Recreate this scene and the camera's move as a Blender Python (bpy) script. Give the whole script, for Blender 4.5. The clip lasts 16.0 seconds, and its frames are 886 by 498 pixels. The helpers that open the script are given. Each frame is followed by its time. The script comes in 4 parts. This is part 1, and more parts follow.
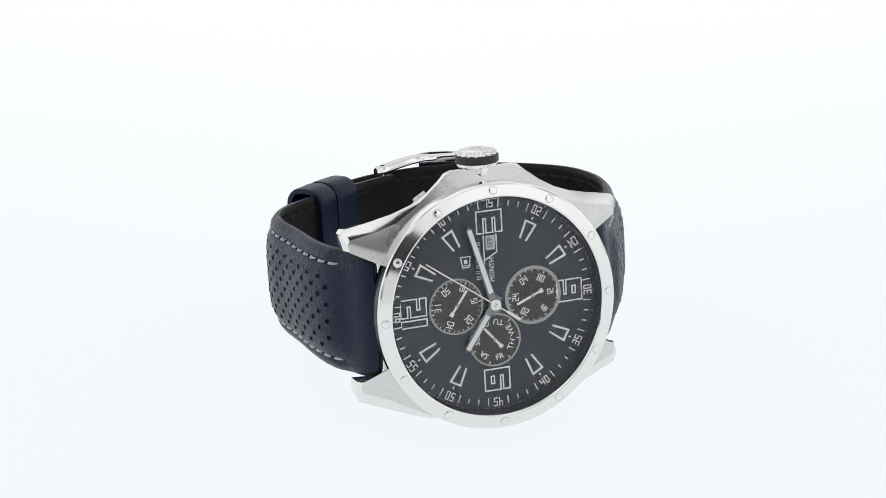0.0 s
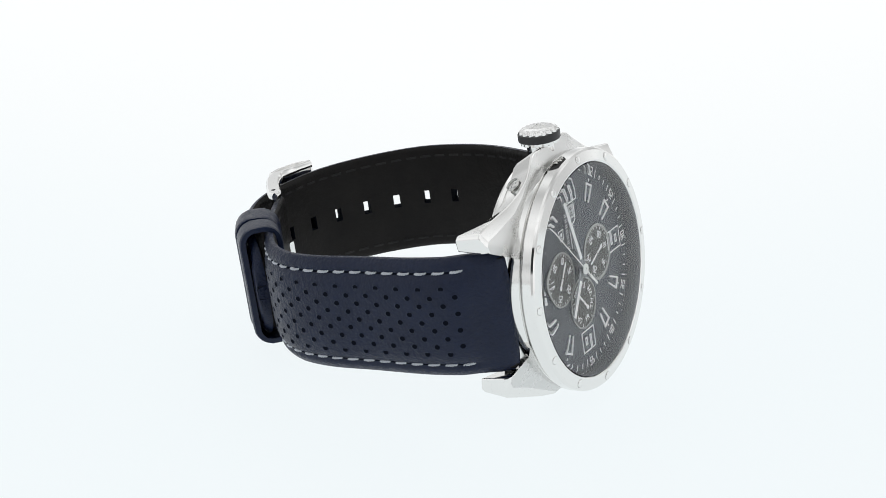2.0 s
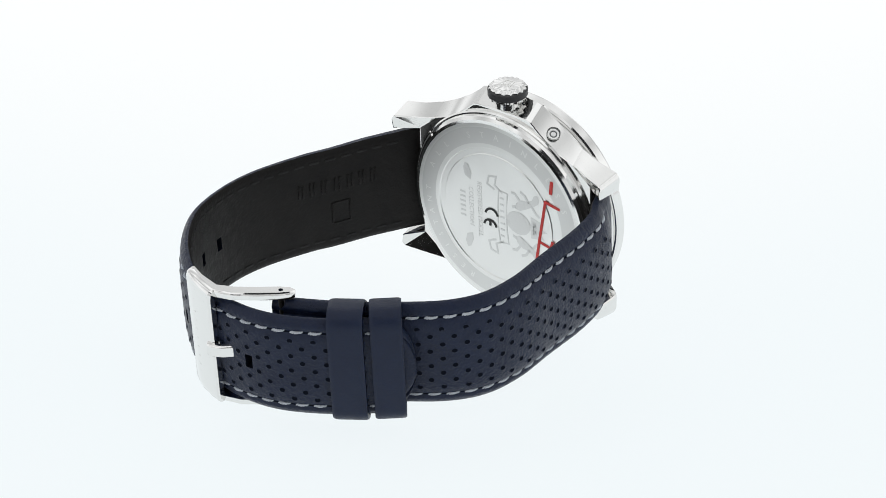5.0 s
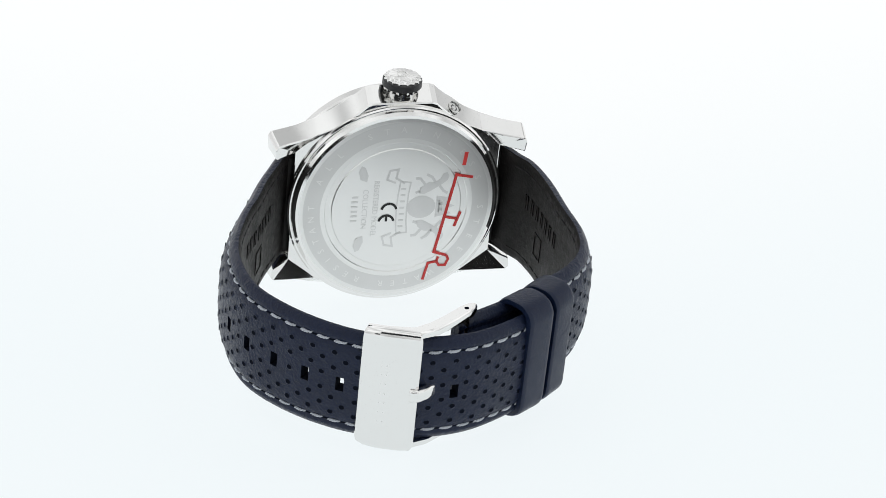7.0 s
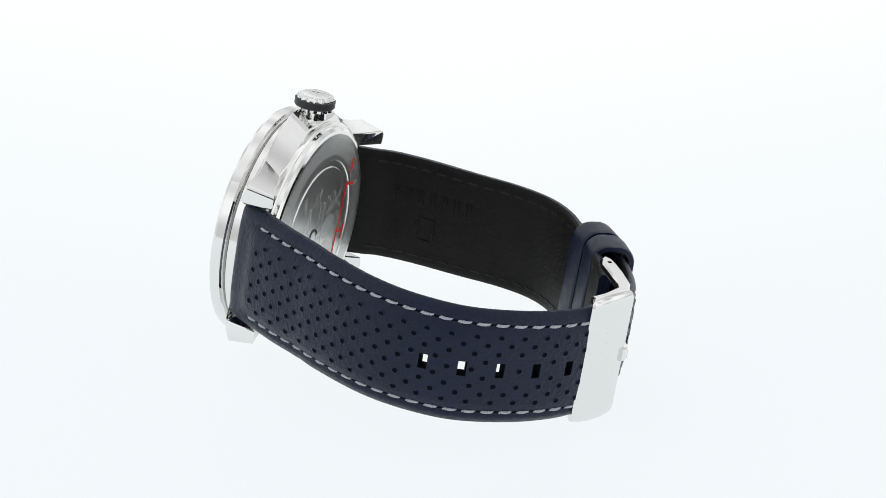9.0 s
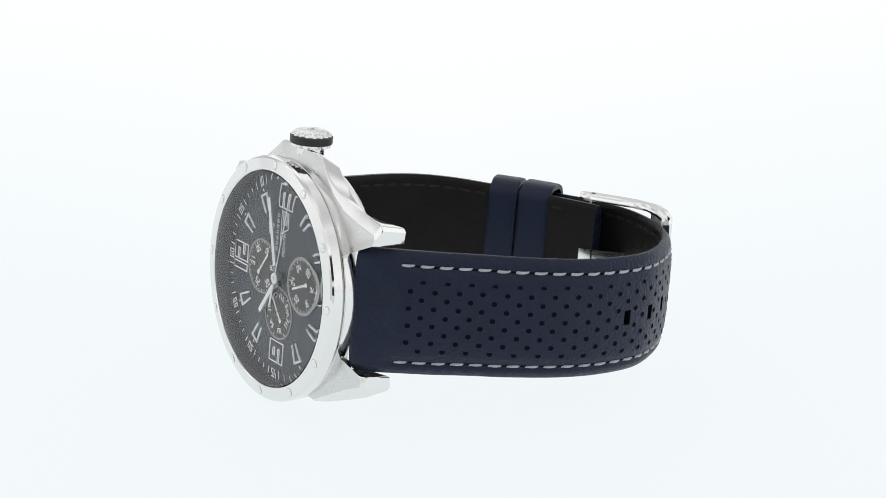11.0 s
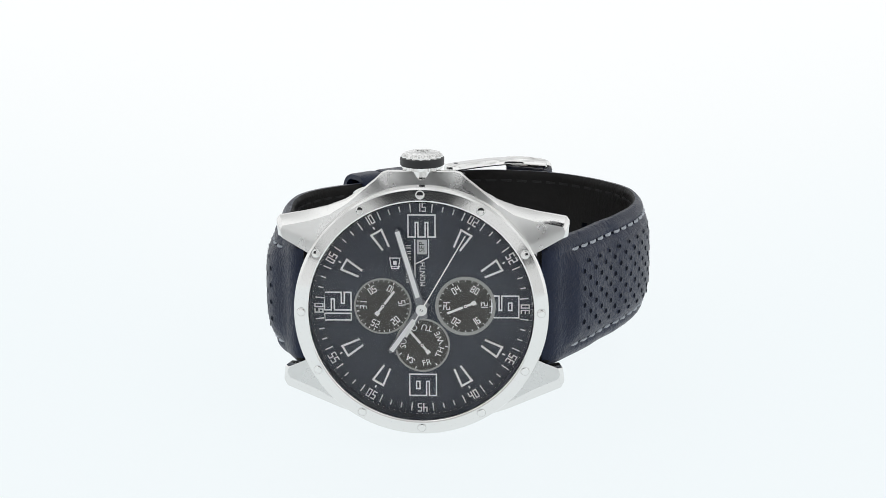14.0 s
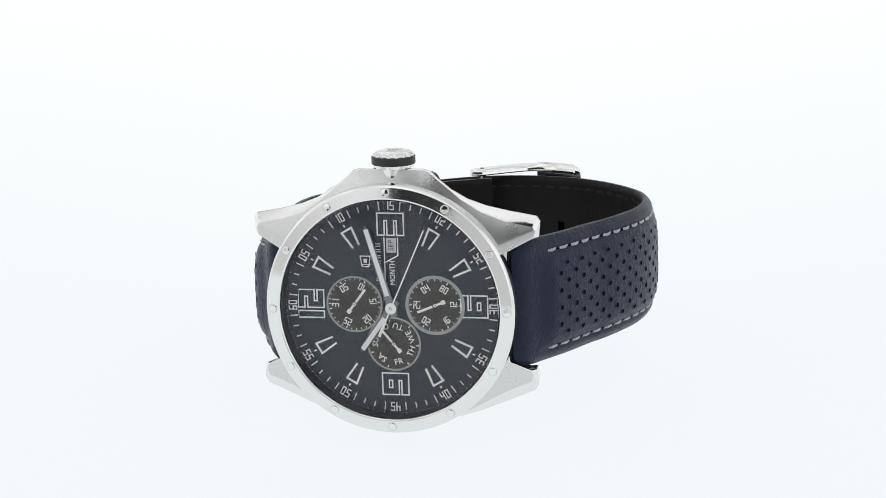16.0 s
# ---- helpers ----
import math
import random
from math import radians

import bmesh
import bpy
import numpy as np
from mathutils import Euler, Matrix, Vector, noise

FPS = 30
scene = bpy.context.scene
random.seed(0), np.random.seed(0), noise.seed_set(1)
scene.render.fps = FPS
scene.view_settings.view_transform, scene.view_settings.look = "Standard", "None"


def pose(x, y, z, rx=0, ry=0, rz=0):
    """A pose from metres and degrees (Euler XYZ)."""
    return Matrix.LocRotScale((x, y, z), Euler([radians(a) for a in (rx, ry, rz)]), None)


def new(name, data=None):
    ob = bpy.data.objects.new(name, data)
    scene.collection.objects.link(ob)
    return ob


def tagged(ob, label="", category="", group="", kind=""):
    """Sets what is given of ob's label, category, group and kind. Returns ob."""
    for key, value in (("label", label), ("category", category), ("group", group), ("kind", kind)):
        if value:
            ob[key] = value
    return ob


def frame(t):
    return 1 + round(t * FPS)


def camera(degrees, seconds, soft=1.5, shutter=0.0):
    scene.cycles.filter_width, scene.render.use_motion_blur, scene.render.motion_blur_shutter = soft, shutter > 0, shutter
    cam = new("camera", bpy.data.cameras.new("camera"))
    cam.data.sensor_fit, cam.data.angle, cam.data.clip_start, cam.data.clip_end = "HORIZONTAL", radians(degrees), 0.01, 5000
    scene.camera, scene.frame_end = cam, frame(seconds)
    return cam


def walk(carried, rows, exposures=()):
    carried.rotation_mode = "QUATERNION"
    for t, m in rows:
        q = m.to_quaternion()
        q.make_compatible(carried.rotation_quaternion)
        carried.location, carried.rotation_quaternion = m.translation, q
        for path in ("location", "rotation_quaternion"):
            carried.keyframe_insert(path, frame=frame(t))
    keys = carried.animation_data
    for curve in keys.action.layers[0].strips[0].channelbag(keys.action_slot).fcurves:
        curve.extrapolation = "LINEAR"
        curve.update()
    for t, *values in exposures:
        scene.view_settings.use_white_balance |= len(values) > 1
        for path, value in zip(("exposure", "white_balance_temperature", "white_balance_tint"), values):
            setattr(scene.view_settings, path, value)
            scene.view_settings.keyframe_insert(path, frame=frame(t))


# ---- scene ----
MM = 0.001
FLOOR_Z = -0.0256

# ---- camera: on a tripod, it stands still while the turntable carries the watch round
cam = camera(20.75, 16.0, soft=0.5)
CAM_POSE = pose(0.00000, -0.42245, 0.16331, 68.663, -0.294, -0.264)
walk(cam, [(0.0, CAM_POSE), (16.0, CAM_POSE)])

# ---- light: a white light tent, open towards the camera, on a glowing table
world = bpy.data.worlds.new("studio_room")
scene.world = world
world.use_nodes = True
world.node_tree.nodes["Background"].inputs[0].default_value = (0.5, 0.52, 0.55, 1)
world.node_tree.nodes["Background"].inputs[1].default_value = 0.06
scene.view_settings.exposure = 0.0


# ---- materials
def material(name, colour, rough=0.5, metal=0.0):
    m = bpy.data.materials.new(name)
    m.use_nodes = True
    b = m.node_tree.nodes["Principled BSDF"]
    b.inputs["Base Color"].default_value = (*colour, 1)
    b.inputs["Roughness"].default_value = rough
    b.inputs["Metallic"].default_value = metal
    return m, m.node_tree, b


def noise_ramp(nt, scale, lo, hi, detail=4.0, rough=0.55, source="Object", stretch=None):
    """A noise in metres-sized space, remapped to lo..hi."""
    co = nt.nodes.new("ShaderNodeTexCoord")
    no = nt.nodes.new("ShaderNodeTexNoise")
    no.inputs["Scale"].default_value = scale
    no.inputs["Detail"].default_value = detail
    no.inputs["Roughness"].default_value = rough
    out = co.outputs[source]
    if stretch:
        mp = nt.nodes.new("ShaderNodeMapping")
        mp.inputs["Scale"].default_value = stretch
        nt.links.new(out, mp.inputs["Vector"])
        out = mp.outputs["Vector"]
    nt.links.new(out, no.inputs["Vector"])
    mr = nt.nodes.new("ShaderNodeMapRange")
    mr.inputs["From Min"].default_value, mr.inputs["From Max"].default_value = 0.3, 0.7
    mr.inputs["To Min"].default_value, mr.inputs["To Max"].default_value = lo, hi
    nt.links.new(no.outputs["Fac"], mr.inputs["Value"])
    return mr.outputs["Result"]


def bump(nt, b, height, strength, distance):
    bp = nt.nodes.new("ShaderNodeBump")
    bp.inputs["Strength"].default_value = strength
    bp.inputs["Distance"].default_value = distance
    nt.links.new(height, bp.inputs["Height"])
    nt.links.new(bp.outputs["Normal"], b.inputs["Normal"])


def mix_colour(nt, b, fac, c1, c2):
    mx = nt.nodes.new("ShaderNodeMix")
    mx.data_type = "RGBA"
    mx.inputs["A"].default_value = (*c1, 1)
    mx.inputs["B"].default_value = (*c2, 1)
    nt.links.new(fac, mx.inputs["Factor"])
    nt.links.new(mx.outputs["Result"], b.inputs["Base Color"])


def steel(name, colour, lo, hi, grain=None):
    m, nt, b = material(name, colour, lo, 1.0)
    r = noise_ramp(nt, 180, lo, hi)
    nt.links.new(r, b.inputs["Roughness"])
    if grain:
        bump(nt, b, noise_ramp(nt, 900, 0, 1, 3, 0.6, stretch=grain), 0.08, 0.00004)
    return m


def leather(name, c1, c2, rough, grain, depth, spec=0.22, sheen=0.0):
    m, nt, b = material(name, c1, rough)
    b.inputs["Specular IOR Level"].default_value = spec
    b.inputs["Sheen Weight"].default_value = sheen
    b.inputs["Sheen Roughness"].default_value = 0.35
    mix_colour(nt, b, noise_ramp(nt, 160, 0, 1), c1, c2)
    nt.links.new(noise_ramp(nt, 700, rough - 0.06, rough + 0.1), b.inputs["Roughness"])
    co = nt.nodes.new("ShaderNodeTexCoord")
    vo = nt.nodes.new("ShaderNodeTexVoronoi")
    vo.inputs["Scale"].default_value = grain
    nt.links.new(co.outputs["Object"], vo.inputs["Vector"])
    fine = noise_ramp(nt, grain * 2.2, 0, 1)
    ad = nt.nodes.new("ShaderNodeMath")
    ad.operation = "ADD"
    nt.links.new(vo.outputs["Distance"], ad.inputs[0])
    nt.links.new(fine, ad.inputs[1])
    bump(nt, b, ad.outputs[0], 0.35, depth)
    return m


def lit_fabric(name, colour, strength, spread):
    """White diffuser cloth or opal acrylic; an uneven glow stands in for lamps behind."""
    m, nt, b = material(name, (0.06, 0.06, 0.06), 0.9)
    b.inputs["Emission Color"].default_value = (*colour, 1)
    s = noise_ramp(nt, spread, strength * 0.62, strength * 1.3, 0.0, source="Object")
    nt.links.new(s, b.inputs["Emission Strength"])
    return m


STEEL = steel("polished_steel", (0.80, 0.795, 0.78), 0.06, 0.12)
BEZEL = steel("brushed_steel", (0.80, 0.795, 0.78), 0.05, 0.11)
SATIN = steel("satin_steel", (0.80, 0.80, 0.785), 0.30, 0.38)
LUG_SATIN = steel("brushed_lug_steel", (0.66, 0.66, 0.65), 0.24, 0.32, (1, 0.05, 8))
ETCH = steel("etched_steel", (0.69, 0.69, 0.68), 0.42, 0.5)
SILVER = material("silver_print", (0.90, 0.91, 0.92), 0.4)[0]
WINDOW = material("pale_grey_disc", (0.55, 0.56, 0.57), 0.5)[0]
WHITE = material("white_lume", (0.92, 0.92, 0.92), 0.5)[0]
POINTER = steel("pointer_steel", (0.22, 0.225, 0.24), 0.28, 0.36)
GROOVE_SHADE = material("groove_shade_grey", (0.13, 0.135, 0.14), 0.45)[0]
RING_GREY = steel("subdial_ring_steel", (0.36, 0.36, 0.35), 0.35, 0.42)
BLACK = material("black_rubber", (0.012, 0.012, 0.013), 0.45)[0]
# near-black that stands in for shade inside holes and along the seam
SHADE_DARK = material("painted_shade_dark", (0.0035, 0.005, 0.010), 0.95)[0]
SHADE_DARK.node_tree.nodes["Principled BSDF"].inputs["Specular IOR Level"].default_value = 0.05
INK = material("black_ink", (0.01, 0.01, 0.01), 0.5)[0]
RED = material("red_ink", (0.62, 0.035, 0.03), 0.5)[0]
THREAD = leather("grey_thread", (0.36, 0.39, 0.44), (0.58, 0.60, 0.63), 0.7, 3000, 0.00005)
DARK_THREAD = leather("dark_thread", (0.012, 0.012, 0.013), (0.022, 0.021, 0.021), 0.6, 3000, 0.00005)
NAVY = leather("navy_leather", (0.0031, 0.0078, 0.0265), (0.0044, 0.0104, 0.033), 0.37, 1000, 0.00030, 0.27, 0.06)
NAVY_SMOOTH = leather("smooth_navy_leather", (0.0038, 0.0090, 0.029), (0.0052, 0.0115, 0.034), 0.35, 1900, 0.00008, 0.27)
LINING = leather("black_lining_leather", (0.0045, 0.004, 0.004), (0.008, 0.007, 0.0065), 0.44, 1100, 0.00012, 0.18)


def dial_material():
    m, nt, b = material("slate_dial", (0.05, 0.052, 0.06), 0.42, 0.25)
    mix_colour(nt, b, noise_ramp(nt, 300, 0, 1, 2), (0.028, 0.033, 0.047), (0.035, 0.0405, 0.056))
    return m


def subdial_material():
    m, nt, b = material("taupe_subdial", (0.07, 0.066, 0.06), 0.5)
    mix_colour(nt, b, noise_ramp(nt, 2600, 0, 1, 2), (0.044, 0.041, 0.037), (0.054, 0.050, 0.045))
    return m


DIAL = dial_material()
SUBDIAL = subdial_material()


def crystal_material():
    m, nt, b = material("mineral_crystal", (1, 1, 1), 0.02)
    b.inputs["Transmission Weight"].default_value = 1.0
    b.inputs["IOR"].default_value = 1.24
    return m


CRYSTAL = crystal_material()
# the front cloth's own glow, set apart to tune the steel's reflections
TENT_FRONT = lit_fabric("dimmer_front_cloth", (0.975, 0.99, 1.0), 0.84, 2.6)
TENT = lit_fabric("white_tent_fabric", (0.975, 0.99, 1.0), 0.86, 2.2)


def table_material():
    """Opal acrylic lit from below; glow painted warmer and brighter towards the far middle."""
    m, nt, b = material("opal_light_table", (0.05, 0.05, 0.05), 0.9)
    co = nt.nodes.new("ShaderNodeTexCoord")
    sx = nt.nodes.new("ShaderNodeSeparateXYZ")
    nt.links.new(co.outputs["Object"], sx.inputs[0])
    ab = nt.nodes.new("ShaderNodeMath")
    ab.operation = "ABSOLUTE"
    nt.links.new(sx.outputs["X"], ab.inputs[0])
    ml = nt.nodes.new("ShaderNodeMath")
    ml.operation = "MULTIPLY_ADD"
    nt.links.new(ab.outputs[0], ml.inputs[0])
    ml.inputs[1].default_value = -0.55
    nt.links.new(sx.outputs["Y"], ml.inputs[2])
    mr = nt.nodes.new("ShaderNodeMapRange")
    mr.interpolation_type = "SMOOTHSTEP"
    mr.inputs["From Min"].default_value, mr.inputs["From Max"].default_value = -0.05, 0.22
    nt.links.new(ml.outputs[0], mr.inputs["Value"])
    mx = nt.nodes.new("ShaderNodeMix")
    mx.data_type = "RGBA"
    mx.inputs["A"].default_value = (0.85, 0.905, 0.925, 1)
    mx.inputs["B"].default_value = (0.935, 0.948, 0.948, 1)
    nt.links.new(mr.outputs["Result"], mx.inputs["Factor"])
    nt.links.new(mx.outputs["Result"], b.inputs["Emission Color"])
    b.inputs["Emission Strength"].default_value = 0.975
    return m


TABLE = table_material()


# ---- building helpers
def finish(bm, name, mat, parent=None, label="", smooth=40, mats=None):
    bmesh.ops.recalc_face_normals(bm, faces=bm.faces[:])
    me = bpy.data.meshes.new(name)
    bm.to_mesh(me)
    bm.free()
    for k in (mats or [mat]):
        me.materials.append(k)
    if smooth:
        for p in me.polygons:
            p.use_smooth = True
        me.set_sharp_from_angle(angle=radians(smooth))
    ob = new(name, me)
    if parent:
        ob.parent = parent
    if label:
        tagged(ob, label)
    return ob


def lathe(bm, profile, seg=96, wave=None, axis="Y", centre=(0, 0, 0)):
    """Turn (radius, height) points round an axis; a closed skin where the radius is 0."""
    rings = []
    for k, (r, h) in enumerate(profile):
        ring = []
        for i in range(seg):
            a = 2 * math.pi * i / seg
            rr = r + (wave(a) if wave and wave_rows[k] else 0.0)
            p = (rr * math.cos(a), h, rr * math.sin(a)) if axis == "Y" else (rr * math.cos(a), rr * math.sin(a), h)
            ring.append(bm.verts.new((p[0] + centre[0], p[1] + centre[1], p[2] + centre[2])))
        rings.append(ring)
    for a, b in zip(rings, rings[1:]):
        for i in range(seg):
            j = (i + 1) % seg
            bm.faces.new((a[i], a[j], b[j], b[i]))
    return rings


wave_rows = []


def cap(bm, ring):
    return bm.faces.new(ring)


def box(bm, cx, cy, cz, sx, sy, sz, turn=None, bevel=0.0):
    m = Matrix.Translation((cx, cy, cz)) @ (turn or Matrix()) @ Matrix.Diagonal((sx, sy, sz, 1))
    r = bmesh.ops.create_cube(bm, size=1.0, matrix=m)
    if bevel:
        es = list({e for v in r["verts"] for e in v.link_edges})
        bmesh.ops.bevel(bm, geom=es, offset=bevel, segments=2, affect="EDGES", profile=0.6)


def prism(bm, outline, y0, y1, place=None):
    """An outline in (x, z) drawn out between two depths."""
    a = [bm.verts.new((x, y0, z)) for x, z in outline]
    b = [bm.verts.new((x, y1, z)) for x, z in outline]
    if place:
        for v in a + b:
            v.co = place(v.co)
    n = len(outline)
    faces = [bm.faces.new(a), bm.faces.new(b[::-1])]
    for i in range(n):
        j = (i + 1) % n
        faces.append(bm.faces.new((a[j], a[i], b[i], b[j])))
    return faces


# the dial as it reads with twelve up: u towards three, v towards twelve
FACE = Matrix(((0, -1, 0, 0), (0, 0, -1, 0), (1, 0, 0, 0), (0, 0, 0, 1)))
BACK = Matrix(((0, -1, 0, 0), (0, 0, 1, 0), (-1, 0, 0, 0), (0, 0, 0, 1)))


def on_dial(u, v, y, turn=0.0):
    return Matrix.Translation((-v * MM, y * MM, u * MM)) @ FACE @ pose(0, 0, 0, 0, 0, turn)


def on_back(u, v, y, turn=0.0):
    """The case back as it reads from behind: u down along the watch, v towards twelve."""
    return Matrix.Translation((-v * MM, y * MM, -u * MM)) @ BACK @ pose(0, 0, 0, 0, 0, turn)


def lettering(name, text, m, height, mat, parent, label="", wide=1.0, thick=0.03):
    cu = bpy.data.curves.new(name, "FONT")
    cu.body = text
    cu.align_x, cu.align_y = "CENTER", "CENTER"
    cu.size = height * 1.38 * MM
    cu.extrude = thick * MM / 2
    cu.resolution_u = 2
    tmp = bpy.data.objects.new("tmp", cu)
    me = bpy.data.meshes.new_from_object(tmp)
    me.name = name
    bpy.data.objects.remove(tmp)
    bpy.data.curves.remove(cu)
    me.transform(Matrix.Diagonal((wide, 1, 1, 1)))
    me.transform(m)
    me.materials.clear()
    me.materials.append(mat)
    ob = new(name, me)
    ob.parent = parent
    if label:
        tagged(ob, label)
    return ob


def strokes(bm, lines, width, m, thick=0.05):
    """Flat bars of one width along polylines in millimetres, with joined corners."""
    h = width / 2
    for pts in lines:
        closed = pts[0] == pts[-1]
        p = [Vector(q) for q in (pts[:-1] if closed else pts)]
        n = len(p)
        sides = []
        for i in range(n):
            a = p[i - 1] if (closed or i > 0) else None
            c = p[(i + 1) % n] if (closed or i < n - 1) else None
            d1 = (p[i] - a).normalized() if a is not None else (c - p[i]).normalized()
            d2 = (c - p[i]).normalized() if c is not None else d1
            n1, n2 = Vector((-d1.y, d1.x)), Vector((-d2.y, d2.x))
            mid = (n1 + n2).normalized()
            k = h / max(0.35, mid.dot(n1))
            sides.append((p[i] + mid * k, p[i] - mid * k))
        vs = []
        for l, r in sides:
            vs.append([bm.verts.new(m @ Vector((q.x * MM, q.y * MM, z * MM))) for z in (0, thick) for q in (l, r)])
        pairs = [(i, (i + 1) % n) for i in range(n if closed else n - 1)]
        for i, j in pairs:
            a, b = vs[i], vs[j]
            bm.faces.new((a[2], a[3], b[3], b[2]))
            bm.faces.new((a[0], b[0], b[1], a[1]))
            bm.faces.new((a[0], a[2], b[2], b[0]))
            bm.faces.new((a[1], b[1], b[3], a[3]))
        if not closed:
            bm.faces.new((vs[0][0], vs[0][1], vs[0][3], vs[0][2]))
            bm.faces.new((vs[-1][0], vs[-1][2], vs[-1][3], vs[-1][1]))


SEGMENTS = {"a": ((-1, 2), (1, 2)), "b": ((1, 2), (1, 0)), "c": ((1, 0), (1, -2)), "d": ((-1, -2), (1, -2)), "e": ((-1, 0), (-1, -2)), "f": ((-1, 2), (-1, 0)), "g": ((-1, 0), (1, 0))}
FIGURES = {"0": "abcdef", "1": "bc", "2": "abged", "3": "abgcd", "4": "fgbc", "5": "afgcd", "6": "afgedc", "8": "abcdefg", "9": "abcdfg"}


def figures(name, text, m, height, mat, parent, width=0.18, thick=0.04):
    """Squared figures drawn in strokes of one width."""
    bm = bmesh.new()
    sy, sx = height / 4, height * 0.21
    pitch = height * 0.42 + width * 2.1
    for k, ch in enumerate(text):
        cx = (k - (len(text) - 1) / 2) * pitch
        for seg in FIGURES[ch]:
            (x0, y0), (x1, y1) = SEGMENTS[seg]
            ex, ey = (width / 2 if y0 == y1 else 0), (width / 2 if x0 == x1 else 0)
            strokes(bm, [[(cx + min(x0, x1) * sx - ex, min(y0, y1) * sy - ey), (cx + max(x0, x1) * sx + ex, max(y0, y1) * sy + ey)]], width, m, thick)
    return finish(bm, name, mat, parent, "", 0)


def arc(cx, cy, r, a0, a1, n=12):
    return [(cx + r * math.sin(radians(a0 + (a1 - a0) * i / n)), cy + r * math.cos(radians(a0 + (a1 - a0) * i / n))) for i in range(n + 1)]


# ---- the studio: a glowing table, and tent cloth round it with an opening for the camera
def studio():
    bm = bmesh.new()
    vs = [bm.verts.new((x, y, FLOOR_Z)) for x, y in ((-0.9, -0.5), (0.9, -0.5), (0.9, 0.9), (-0.9, 0.9))]
    bm.faces.new(vs)
    r = bmesh.ops.extrude_face_region(bm, geom=bm.faces[:])
    for v in r["geom"]:
        if isinstance(v, bmesh.types.BMVert):
            v.co.z -= 0.01
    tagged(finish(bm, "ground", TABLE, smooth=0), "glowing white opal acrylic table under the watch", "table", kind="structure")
    # unseen back sweep, sides, roof and front; its camera opening and two added slits darken the steel's reflections
    for name, lo, hi in (("wall_back", (-0.9, 0.9, FLOOR_Z), (0.9, 0.91, 0.9)), ("wall_left", (-0.91, -0.5, FLOOR_Z), (-0.9, 0.9, 0.9)),
                         ("wall_right", (0.9, -0.5, FLOOR_Z), (0.91, 0.9, 0.9)), ("ceiling", (-0.9, -0.5, 0.9), (0.9, 0.9, 0.91)),
                         ("wall_front_left", (-0.9, -0.51, FLOOR_Z), (-0.35, -0.5, 0.9)), ("wall_front_right", (0.25, -0.51, FLOOR_Z), (0.9, -0.5, 0.9)),
                         ("wall_front_left_over", (-0.35, -0.51, 0.12), (-0.25, -0.5, 0.9)), ("wall_front_left_under", (-0.35, -0.51, FLOOR_Z), (-0.25, -0.5, 0.03)),
                         ("wall_front_low", (-0.25, -0.51, FLOOR_Z), (0.12, -0.5, 0.14)), ("wall_front_right_under", (0.12, -0.51, FLOOR_Z), (0.23, -0.5, 0.03)),
                         ("wall_front_right_over", (0.12, -0.51, 0.10), (0.23, -0.5, 0.14)), ("wall_front_right_side", (0.23, -0.51, FLOOR_Z), (0.25, -0.5, 0.14)),
                         ("wall_front_top", (-0.25, -0.51, 0.40), (0.25, -0.5, 0.9))):
        bm = bmesh.new()
        box(bm, *((a + b) / 2 for a, b in zip(lo, hi)), *(b - a for a, b in zip(lo, hi)))
        tagged(finish(bm, name, TENT_FRONT if "front" in name else TENT, smooth=0), "white diffuser cloth of the light tent", "backdrop", kind="structure")


studio()
# ---- the watch, in its own space: bezel centre at the origin, x towards six, y to the back, z towards the crown
watch = tagged(new("wrist_watch"), "steel wristwatch with slate dial and navy perforated leather strap, buckled", "watch")


def ring_arc(r, a0, a1, n):
    return [(r * math.cos(radians(a0 + (a1 - a0) * i / n)), r * math.sin(radians(a0 + (a1 - a0) * i / n))) for i in range(n + 1)]


def case_outline():
    """Middle case from the front in (x, z): round, with four lugs and the crown guard."""
    top = [(25.5, 12.0), (25.8, 14.9), (25.2, 15.8), (20.5, 16.75), (16.6, 17.8), (13.4, 19.1), (10.6, 20.8), (8.2, 22.7), (6.9, 23.9), (5.8, 24.25), (2.5, 24.3)]
    low = [(20.6, -11.6), (24.7, -11.6), (25.0, -14.3), (24.4, -15.5), (20.0, -17.3), (14.8, -19.2), (11.4, -20.1)]
    out = [(-x, z) for x, z in top] + top[::-1] + [(20.6, 11.9)] + low
    out += ring_arc(22.0, -64, -116, 10)
    out += [(-x, z) for x, z in low[::-1]] + [(-20.6, 11.9)]
    return [Vector((x, z)) * MM for x, z in out]


